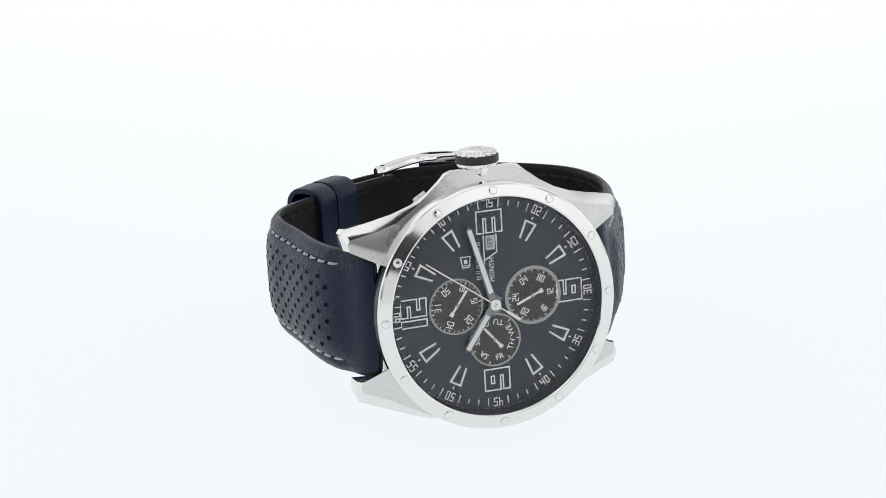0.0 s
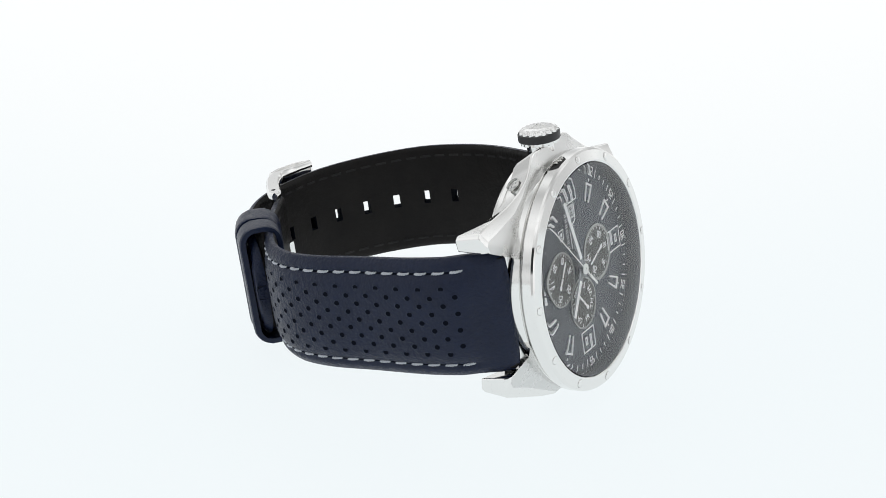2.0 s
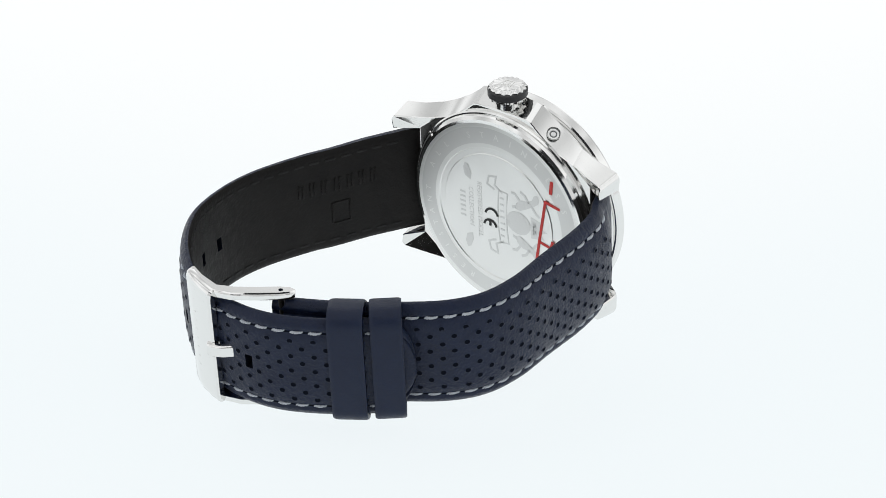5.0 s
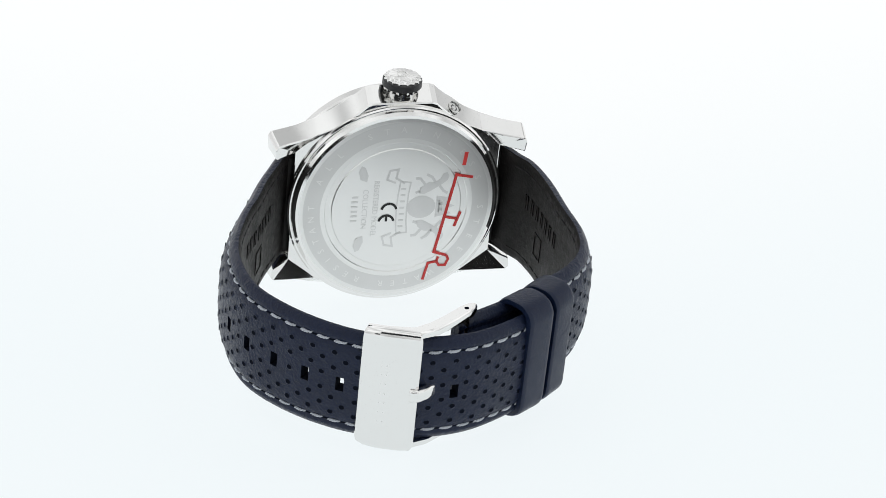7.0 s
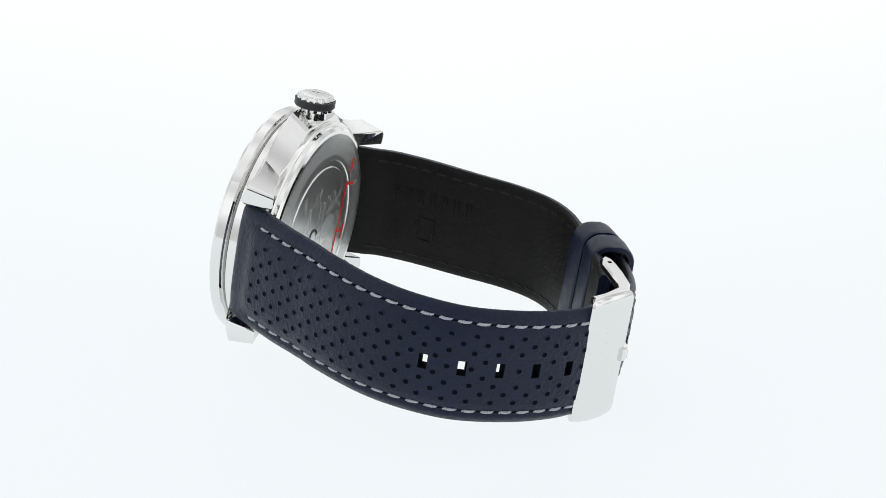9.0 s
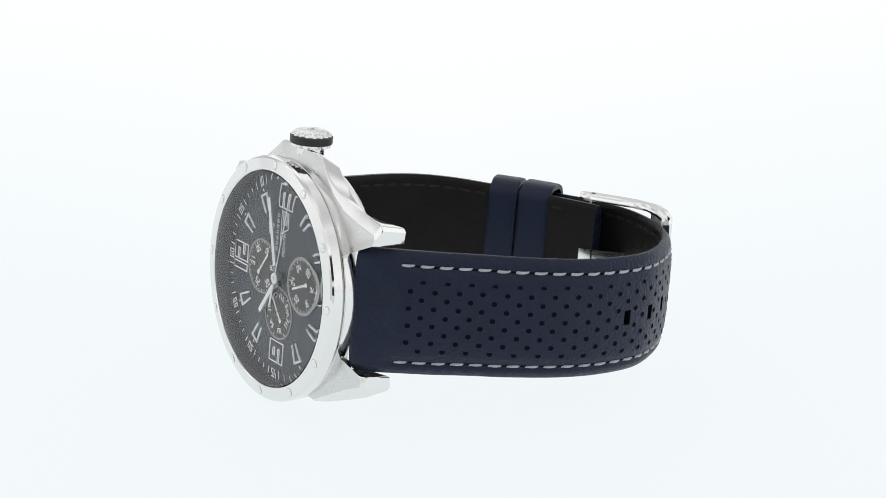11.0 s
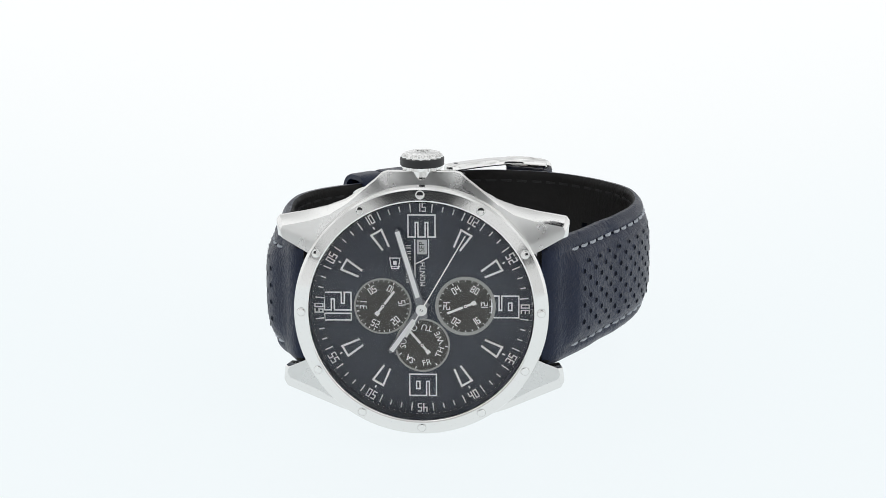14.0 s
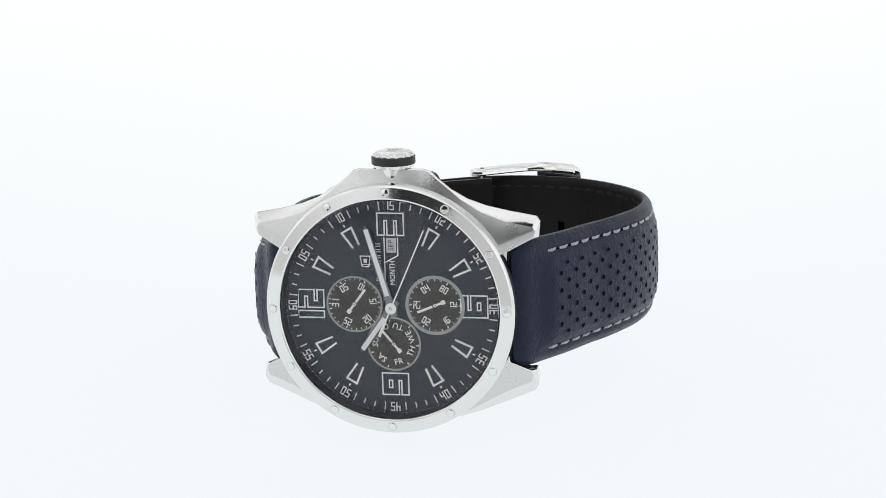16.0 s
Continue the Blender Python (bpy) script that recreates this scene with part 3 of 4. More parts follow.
def build_back():
    bm = bmesh.new()
    prof = [(20.2, 8.6), (21.4, 9.0), (21.5, 9.7), (21.2, 9.95), (20.9, 9.95), (20.7, 10.6), (20.2, 11.1), (19.6, 11.25)]
    lathe(bm, [(r * MM, h * MM) for r, h in prof], 128)
    rim = finish(bm, "back_rim", STEEL, watch, "polished stepped rim of the case back", 22)
    bm = bmesh.new()
    prof = [(19.6, 11.25), (14.5, 11.25), (14.35, 11.08), (13.15, 11.08), (13.0, 11.25), (0.001, 11.25)]
    lathe(bm, [(r * MM, h * MM) for r, h in prof], 128)
    bmesh.ops.remove_doubles(bm, verts=bm.verts[:], dist=0.004 * MM)
    back = finish(bm, "case_back", SATIN, watch, "satin steel case back with engraved emblem", 22)
    rim.parent = back
    y = 11.27
    bm = bmesh.new()
    strokes(bm, [arc(0, 0, 17.1, 0, 360, 72)[:-1] + [(0.0, 17.1)]], 3.4, on_back(0, 0, y - 0.015), 0.01)
    finish(bm, "etched_band", ETCH, back, "frosted band round the emblem", 0)
    for ring, first, step in (("ALL STAINLESS STEEL", -158, 11.4), ("WATER RESISTANT", 62, 8.6)):
        for k, ch in enumerate(ring):
            if ch != " ":
                a = first + step * k
                lettering("engraved_letter", ch, on_back(17.1 * math.sin(radians(a)), 17.1 * math.cos(radians(a)), y, -a), 1.3, SATIN, back)
    lettering("engraved_words", "REGISTERED MODEL", on_back(0, -4.4, y), 1.15, ETCH, back, wide=0.86)
    lettering("engraved_words", "COLLECTION", on_back(0, -6.5, y), 1.15, ETCH, back, wide=0.9)
    m = on_back(0, 0, y)
    bm = bmesh.new()
    for k in range(6):
        strokes(bm, [[(-2.7 + k * 1.05, -7.9), (-2.7 + k * 1.05, -9.2)]], 0.4, m, 0.03)
    finish(bm, "number_bars", ETCH, back, "", 0)
    # frosted emblem in plain shapes: an oval between two rearing supporters, over a lettered ribbon
    bm = bmesh.new()
    oval = [(2.5 * math.sin(radians(a)), 5.0 + 2.9 * math.cos(radians(a))) for a in range(0, 360, 15)]
    bm.faces.new([bm.verts.new(m @ Vector((u * MM, v * MM, 0.02 * MM))) for u, v in oval])
    strokes(bm, [[(-1.9, 8.4), (-1.5, 10.4), (-0.6, 9.3), (0, 10.8), (0.6, 9.3), (1.5, 10.4), (1.9, 8.4), (-1.9, 8.4)], [(-1.4, 8.9), (1.4, 8.9)]], 0.8, m, 0.02)
    for s in (-1, 1):
        body = [(3.1, 4.2), (4.4, 4.6), (5.4, 5.9), (5.5, 7.4), (6.2, 8.4), (7.3, 8.9), (7.6, 9.7), (6.7, 10.2), (5.8, 9.9), (4.9, 8.8), (4.2, 7.7), (3.5, 6.6), (2.9, 5.4)]
        bm.faces.new([bm.verts.new(m @ Vector((s * u * MM, v * MM, 0.02 * MM))) for u, v in body])
        strokes(bm, [[(s * 5.2, 7.6), (s * 6.6, 6.7), (s * 7.2, 5.6)], [(s * 4.6, 8.4), (s * 3.4, 9.3), (s * 2.9, 10.2)], [(s * 3.6, 4.5), (s * 3.2, 3.6)], [(s * 5.0, 5.4), (s * 6.3, 4.4), (s * 6.4, 3.4)]], 0.55, m, 0.02)
        strokes(bm, [[(s * 5.4, 1.3), (s * 6.6, -0.6), (s * 8.6, -0.2), (s * 8.3, -1.9), (s * 6.4, -2.4), (s * 5.6, -0.6)]], 0.42, m, 0.02)
        leaf = [(6.0, -6.4), (7.4, -6.2), (9.2, -6.9), (9.6, -7.7), (8.3, -8.2), (6.6, -7.8)]
        bm.faces.new([bm.verts.new(m @ Vector((s * u * MM, v * MM, 0.02 * MM))) for u, v in leaf])
    strokes(bm, [[(-5.6, 2.5), (-3, 2.2), (0, 2.1), (3, 2.2), (5.6, 2.5), (5.8, 0.4), (3, 0.1), (0, 0.0), (-3, 0.1), (-5.8, 0.4), (-5.6, 2.5)]], 0.28, m, 0.02)
    for k in range(7):
        strokes(bm, [[(-4.2 + 1.4 * k, 0.6), (-4.2 + 1.4 * k, 1.6)]], 0.4, m, 0.02)
    finish(bm, "emblem", ETCH, back, "frosted emblem of oval, supporters and ribbon", 0)
    # conformity mark printed on the film over the back
    m = on_back(0, 0, y + 0.05)
    bm = bmesh.new()
    strokes(bm, [arc(0.5, -1.5, 1.5, 190, 350, 14), arc(3.1, -1.9, 1.5, 190, 350, 14), [(1.7, -1.9), (2.9, -1.9)]], 0.48, m, 0.03)
    finish(bm, "conformity_mark", INK, back, "black printed conformity mark", 0)
    # red inked line with letters
    m = on_back(-0.7, -1.0, y + 0.05)
    bm = bmesh.new()
    strokes(bm, [[(-11.2, 14.2), (-8.3, 13.9)]], 0.75, m, 0.03)
    strokes(bm, [[(-5.6, 16.0), (-6.2, 12.6), (11.1, 9.6), (11.4, 10.5), (12.0, 12.3)]], 0.6, m, 0.03)
    strokes(bm, [[(3.1, 11.0), (3.7, 13.7)], [(5.4, 13.2), (2.1, 14.2)]], 0.6, m, 0.03)
    strokes(bm, [[(12.0, 12.3), (12.9, 12.7), (14.2, 12.2), (14.2, 10.9), (13.3, 10.3), (13.6, 8.6), (17.4, 7.8)], [(12.2, 10.6), (13.3, 10.3)]], 0.55, m, 0.03)
    finish(bm, "red_marking", RED, back, "red inked line with the letters L T R", 0)


# ---- strap: two leather pieces swept along a bent line in (x, y)
def smooth_line(points, step):
    """Catmull-Rom through the points, cut into even steps. Gives places and cumulative lengths."""
    p = [Vector(q) for q in points]
    p = [2 * p[0] - p[1]] + p + [2 * p[-1] - p[-2]]
    fine = []
    for i in range(1, len(p) - 2):
        for k in range(24):
            t = k / 24
            a, b, c, d = p[i - 1], p[i], p[i + 1], p[i + 2]
            fine.append(0.5 * ((2 * b) + (c - a) * t + (2 * a - 5 * b + 4 * c - d) * t * t + (3 * b - a - 3 * c + d) * t ** 3))
    fine.append(p[-2])
    lens = [0.0]
    for a, b in zip(fine, fine[1:]):
        lens.append(lens[-1] + (b - a).length)
    return fine, lens


SEAM = 2.4


class Strap:
    """The outer face of a strap piece: place, outward side and half width at a length s."""

    def __init__(self, points, flip, half0, half1, thick0, thick1, pad, sag):
        self.sag = sag
        self.fine, self.lens = smooth_line(points, 0.5)
        self.total, self.flip = self.lens[-1], flip
        self.half0, self.half1, self.thick0, self.thick1, self.pad = half0, half1, thick0, thick1, pad

    def at(self, s):
        s = min(max(s, 0.0), self.total)
        i = max(0, min(len(self.lens) - 2, int(np.searchsorted(self.lens, s)) - 1))
        k = (s - self.lens[i]) / max(1e-9, self.lens[i + 1] - self.lens[i])
        place = self.fine[i].lerp(self.fine[i + 1], k)
        lo, hi = max(0, i - 4), min(len(self.fine) - 1, i + 5)
        along = (self.fine[hi] - self.fine[lo]).normalized()
        out = Vector((along.y, -along.x)) * self.flip
        return place, along, out

    def half(self, s):
        return self.half0 + (self.half1 - self.half0) * min(1.0, s / self.total * 1.15)

    def thick(self, s):
        return self.thick0 + (self.thick1 - self.thick0) * min(1.0, s / 45.0)

    def drop(self, s):
        """The strap sags a little to one side towards the buckle."""
        k = min(1.0, s / 45.0)
        return self.sag * k * k * (3 - 2 * k)

    def rise(self, s, w):
        """How far the padded face stands out at w = -1..1 across."""
        a = abs(w)
        k = 1.0 - 0.72 * min(1.0, max(0.0, (s - 34.0) / 30.0))
        q = min(1.0, max(0.0, (s - 4.6) / 4.5))
        k *= 0.2 + 0.8 * q * q * (3 - 2 * q)
        pad = self.pad * k * max(0.0, 1 - (a / 0.8) ** 4)
        edge = 0.0 if a < 0.82 else -1.15 * ((a - 0.82) / 0.18) ** 2
        seam = math.exp(-(((1 - a) * self.half(s) - SEAM) / 0.55) ** 2) * min(1.0, max(0.0, (s - 6.9) / 2.2))
        return pad + edge - 0.32 * seam

    def spot(self, s, z, lift=0.0):
        place, along, out = self.at(s)
        h = self.rise(s, z / self.half(s)) + lift
        return Vector((place.x + out.x * h, place.y + out.y * h, z + self.drop(s))) * MM, Vector((along.x, along.y, 0)), Vector((out.x, out.y, 0))


def strap_mesh(name, st, holes, label, round_tip):
    """Outer leather skin with edges and, as a part, the lining; punched holes go right through."""
    cuts = sorted({round(s, 3) for h in holes for s in (h - 0.75, h + 0.75)})
    ss = [0.0]
    while ss[-1] < st.total - 0.4:
        ss.append(ss[-1] + 0.75)
    ss = [s for s in ss if all(abs(s - c) > 0.2 for c in cuts)] + cuts + [st.total]
    ss = sorted({round(s, 3) for s in ss})
    hw = 2.7
    skin, lining = bmesh.new(), bmesh.new()
    side = [1, 0.985, 0.96, 0.92, 0.88, 0.85, 0.82, 0.79, 0.76, 0.73, 0.69, 0.6, 0.45, 0.28]
    ws = [-w for w in side] + [None, None] + side[::-1]
    left = len(side)
    rows = []
    for s in ss:
        half, th = st.half(s), st.thick(s)
        if round_tip and st.total - s < 7.0:
            k = 1 - (st.total - s) / 7.0
            half *= math.sqrt(max(0.02, 1 - (k * 0.97) ** 2.4))
        place, along, out = st.at(s)
        top, low = [], []
        for j, w in enumerate(ws):
            z = w * half if w is not None else (-hw / 2 if j == left else hw / 2)
            ww = z / half
            h = st.rise(s, ww)
            d = -th + (0.0 if abs(ww) < 0.9 else 0.45 * ((abs(ww) - 0.9) / 0.1) ** 2)
            top.append(Vector((place.x + out.x * h, place.y + out.y * h, z + st.drop(s))) * MM)
            low.append(Vector((place.x + out.x * d, place.y + out.y * d, z + st.drop(s))) * MM)
        rows.append((top, low))
    n = len(ws)
    vt = [[skin.verts.new(p) for p in r[0]] for r in rows]
    vl = [[lining.verts.new(p) for p in r[1]] for r in rows]
    ve = [[skin.verts.new(r[1][j]) for j in (0, n - 1)] for r in rows]

    def punched(i):
        mid = (ss[i] + ss[i + 1]) / 2
        return any(abs(mid - h) < 0.76 for h in holes)

    for i in range(len(ss) - 1):
        for j in range(n - 1):
            if j == left and punched(i):
                continue
            skin.faces.new((vt[i][j], vt[i + 1][j], vt[i + 1][j + 1], vt[i][j + 1]))
            lining.faces.new((vl[i][j], vl[i][j + 1], vl[i + 1][j + 1], vl[i + 1][j]))
        skin.faces.new((vt[i][0], ve[i][0], ve[i + 1][0], vt[i + 1][0]))
        skin.faces.new((vt[i][-1], vt[i + 1][-1], ve[i + 1][1], ve[i][1]))
        # walls of the buckle holes are coloured with the painted shade
        if punched(i):
            for j in (left, left + 1):
                a = [skin.verts.new(p) for p in (rows[i][0][j], rows[i + 1][0][j], rows[i + 1][1][j], rows[i][1][j])]
                skin.faces.new(a).material_index = 1
            for e, other in ((i, i - 1), (i + 1, i + 1)):
                if not (0 <= other < len(ss) - 1 and punched(other)):
                    a = [skin.verts.new(p) for p in (rows[e][0][left], rows[e][0][left + 1], rows[e][1][left + 1], rows[e][1][left])]
                    skin.faces.new(a).material_index = 1
    for e in (0, -1):
        low = [skin.verts.new(p) for p in rows[e][1]]
        skin.faces.new(vt[e] + low[::-1])
    bmesh.ops.remove_doubles(skin, verts=skin.verts[:], dist=1e-7)
    strap = finish(skin, name, NAVY, watch, label, 50, mats=[NAVY, SHADE_DARK])
    finish(lining, "lining", LINING, strap, "dark lining leather with creases", 60)
    return strap


def stitches(st, strap, s0, s1, inset, pitch=3.35):
    """A row of twisted thread stitches along both edges."""
    bm = bmesh.new()
    for k in range(5):
        # five short slanted twists make one stitch, its ends sunk into the leather
        x = (k - 2) * 0.44
        h = (-0.04, 0.14, 0.20, 0.14, -0.04)[k]
        m = Matrix.Translation((x * MM, 0, h * MM)) @ pose(0, 0, 0, 0, 0, 34) @ Matrix.Diagonal((0.46 * MM, 0.19 * MM, 0.27 * MM, 1))
        bmesh.ops.create_uvsphere(bm, u_segments=8, v_segments=5, radius=1.0, matrix=m)
    first = finish(bm, "stitch", THREAD, strap, "", 80)
    used = False
    s = s0
    while s < s1:
        for side in (-1, 1):
            z = side * (st.half(s) - inset)
            p, along, out = st.spot(s, z)
            ob = new("stitch", first.data) if used else first
            used = True
            ob.parent = strap
            across = out.cross(along)
            ob.matrix_basis = Matrix.Translation(p) @ Matrix((along, across, out)).transposed().to_4x4()
        s += pitch


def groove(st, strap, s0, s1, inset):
    """A dark strip over the pressed seam, painting the shade round the stitches."""
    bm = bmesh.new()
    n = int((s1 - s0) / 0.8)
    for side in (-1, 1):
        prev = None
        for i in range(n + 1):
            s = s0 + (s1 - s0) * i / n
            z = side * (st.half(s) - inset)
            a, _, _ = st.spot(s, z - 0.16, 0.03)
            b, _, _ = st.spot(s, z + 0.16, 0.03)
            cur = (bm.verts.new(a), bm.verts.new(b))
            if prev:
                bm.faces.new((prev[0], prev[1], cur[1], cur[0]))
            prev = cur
    finish(bm, "stitch_shade_strip", SHADE_DARK, strap, "", 60)


def lining_seam(st, strap, s0, s1):
    """Dark thread dashes that show along both edges of the lining."""
    bm = bmesh.new()
    s = s0
    while s < s1:
        place, along, out = st.at(s)
        d = -st.thick(s) - 0.02
        turn = Matrix((Vector((along.x, along.y, 0)), Vector((out.x, out.y, 0)), Vector((0, 0, 1)))).transposed().to_4x4()
        for side in (-1, 1):
            z = side * (st.half(s) - 2.0) + st.drop(s)
            box(bm, (place.x + out.x * d) * MM, (place.y + out.y * d) * MM, z * MM, 2.1 * MM, 0.22 * MM, 0.42 * MM, turn, 0.08 * MM)
        s += 3.35
    tagged(finish(bm, "lining_seam", DARK_THREAD, strap, "dark thread seam along the lining", 50), kind="stuff")


def perforations(st, strap, s0, s1, gap=()):
    bm = bmesh.new()
    rnd = random.Random(4)
    i, s = 0, s0
    while s < s1:
        zs = [-6.1, -3.05, 0.0, 3.05, 6.1] if i % 2 else [-4.58, -1.53, 1.53, 4.58]
        for z in zs:
            if any(abs(s - g) < 1.5 and abs(z) < 1.9 for g in gap):
                continue
            q = s + rnd.uniform(-0.06, 0.06)
            c, along, out = st.spot(q, z + rnd.uniform(-0.05, 0.05), 0.0)
            ac = out.cross(along)
            rings = []
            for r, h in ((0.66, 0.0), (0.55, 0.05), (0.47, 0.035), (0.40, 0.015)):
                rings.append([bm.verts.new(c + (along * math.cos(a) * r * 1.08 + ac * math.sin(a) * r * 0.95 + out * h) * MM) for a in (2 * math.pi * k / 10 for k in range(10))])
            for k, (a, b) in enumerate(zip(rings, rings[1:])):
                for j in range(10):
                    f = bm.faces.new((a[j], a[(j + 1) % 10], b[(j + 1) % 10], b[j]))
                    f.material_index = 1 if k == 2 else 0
            # a dark disc closes each rim, painted as the shade in a hole
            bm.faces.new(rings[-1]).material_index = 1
        s += 2.12
        i += 1
    ob = finish(bm, "perforation_field", NAVY, strap, "round ventilation holes as raised rims with dark painted discs", 50, mats=[NAVY, SHADE_DARK])
    tagged(ob, kind="stuff")


LONG = Strap([(20.9, 5.2), (22.0, 5.3), (23.3, 6.2), (24.6, 8.0), (26.3, 11.0), (29.6, 17.0), (32.4, 23.2), (35.2, 28.6), (38.7, 38.0), (39.8, 46.4), (38.5, 55.4), (34.3, 62.7), (28.3, 69.0), (21.2, 73.5), (11.5, 75.9), (2.5, 75.3),
              (-6.0, 71.6), (-13.5, 66.2), (-19.5, 60.4)], 1, 11.2, 10.1, 2.7, 2.1, 1.6, -0.1)
SHORT = Strap([(-20.9, 5.2), (-21.9, 5.3), (-23.0, 6.2), (-24.0, 8.0), (-25.2, 11.0), (-27.0, 14.8), (-28.0, 22.0), (-28.1, 32.0), (-28.3, 41.0), (-26.7, 48.6), (-22.6, 54.6), (-16.0, 59.8), (-8.0, 65.0), (0.0, 69.2), (4.2, 71.0)], -1, 11.2, 10.3, 2.7, 2.3, 1.5, 0.2)


def embossing(st, strap, s0):
    """Pressed maker's mark in the lining: plain bars and a shield outline."""
    bm = bmesh.new()
    for k in range(7):
        for ds in (0.0, 0.9):
            place, along, out = st.at(s0 + 2.6 * k + ds)
            d = -st.thick(s0 + 2.6 * k) - 0.02
            c = Vector((place.x + out.x * d, place.y + out.y * d, 3.2 + st.drop(s0))) * MM
            box(bm, *c, 0.45 * MM, 0.28 * MM, 3.0 * MM, Matrix((Vector((along.x, along.y, 0)), Vector((out.x, out.y, 0)), Vector((0, 0, 1)))).transposed().to_4x4(), 0.04 * MM)
    for ds, z, ls, lz in ((6.0, -3.2, 0.35, 4.6), (9.6, -3.2, 0.35, 4.6), (7.8, -0.9, 3.6, 0.35), (7.8, -5.5, 3.6, 0.35)):
        place, along, out = st.at(s0 + ds)
        d = -st.thick(s0 + ds) - 0.02
        c = Vector((place.x + out.x * d, place.y + out.y * d, z + st.drop(s0))) * MM
        box(bm, *c, ls * MM, 0.28 * MM, lz * MM, Matrix((Vector((along.x, along.y, 0)), Vector((out.x, out.y, 0)), Vector((0, 0, 1)))).transposed().to_4x4(), 0.04 * MM)
    tagged(finish(bm, "embossed_mark", LINING, strap, "pressed bars and shield in the lining", 50), kind="stuff")


def length_near(st, x, y):
    return min(range(len(st.fine)), key=lambda i: (st.fine[i] - Vector((x, y))).length)


def build_strap():
    mid = LONG.lens[length_near(LONG, 34.5, 62.3)]
    holes = [mid + 6.65 * k for k in (-2, -1, 0, 1, 2, 3, 4, 5)]
    long_part = strap_mesh("strap_long", LONG, holes, "navy perforated leather strap with buckle holes", True)
    stitches(LONG, long_part, 9.5, LONG.total - 6, SEAM)
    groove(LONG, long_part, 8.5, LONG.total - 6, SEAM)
    lining_seam(LONG, long_part, 9.2, LONG.total - 8)
    perforations(LONG, long_part, 10.1, LONG.total - 8, holes)
    short_part = strap_mesh("strap_short", SHORT, [], "navy perforated leather strap holding the buckle", False)
    stitches(SHORT, short_part, 9.5, SHORT.total - 19, SEAM)
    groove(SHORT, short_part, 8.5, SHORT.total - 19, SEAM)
    lining_seam(SHORT, short_part, 9.2, SHORT.total - 6)
    for side, leather_part in ((1, long_part), (-1, short_part)):
        # black leather fold round the spring bar, added to darken the gap between lugs
        bm = bmesh.new()
        for r in lathe(bm, [(1.2 * MM, -10.6 * MM), (1.5 * MM, -10.3 * MM), (1.5 * MM, 10.1 * MM), (1.2 * MM, 10.4 * MM)], 20, axis="Z", centre=(side * 21.3 * MM, 6.9 * MM, 0))[::3]:
            cap(bm, r)
        finish(bm, "dark_gap_fold", LINING, leather_part, "black leather fold added to darken the gap at the spring bar", 40)
    embossing(LONG, long_part, 13.2)
    embossing(SHORT, short_part, 13.2)
    perforations(SHORT, short_part, 10.1, SHORT.total - 20)


def rounded_ring(n_in, n_out, z_half, r, seg=6):
    pts = []
    for cx, cz, a0 in ((n_out - r, z_half - r, 0), (n_in + r, z_half - r, 90), (n_in + r, -z_half + r, 180), (n_out - r, -z_half + r, 270)):
        for k in range(seg + 1):
            a = radians(a0 + 90 * k / seg)
            pts.append((cx + r * math.cos(a), cz + r * math.sin(a)))
    return pts


def build_keeper(x, y, ang, width, n_in, n_out, label):
    """A leather loop round both strap ends; ang: heading of the strap there, in degrees."""
    along = Vector((math.cos(radians(ang)), math.sin(radians(ang)), 0))
    out = Vector((-along.y, along.x, 0))
    if out.y < 0:
        out = -out
    bm = bmesh.new()
    o = rounded_ring(n_in - 1.2, n_out, 11.6, 3.3)
    i = rounded_ring(n_in, n_out - 1.25, 10.6, 2.1)
    prof = [(-0.5, 0.25), (-0.44, 0.06), (-0.36, 0.0), (0.36, 0.0), (0.44, 0.06), (0.5, 0.25)]
    rings = []
    for t, shr in prof:
        rings.append([bm.verts.new((Vector((x, y, 0.4)) + along * t * width + out * (n - (shr * (1 if n > 0 else -1))) + Vector((0, 0, z * (1 - shr * 0.02)))) * MM) for n, z in o])
    for t in (0.5, -0.5):
        rings.append([bm.verts.new((Vector((x, y, 0.4)) + along * t * width + out * n + Vector((0, 0, z))) * MM) for n, z in i])
    m = len(o)
    for k in range(len(rings)):
        a, b = rings[k], rings[(k + 1) % len(rings)]
        for j in range(m):
            bm.faces.new((a[j], a[(j + 1) % m], b[(j + 1) % m], b[j]))
    return finish(bm, "keeper_loop", NAVY_SMOOTH, watch, label, 45)


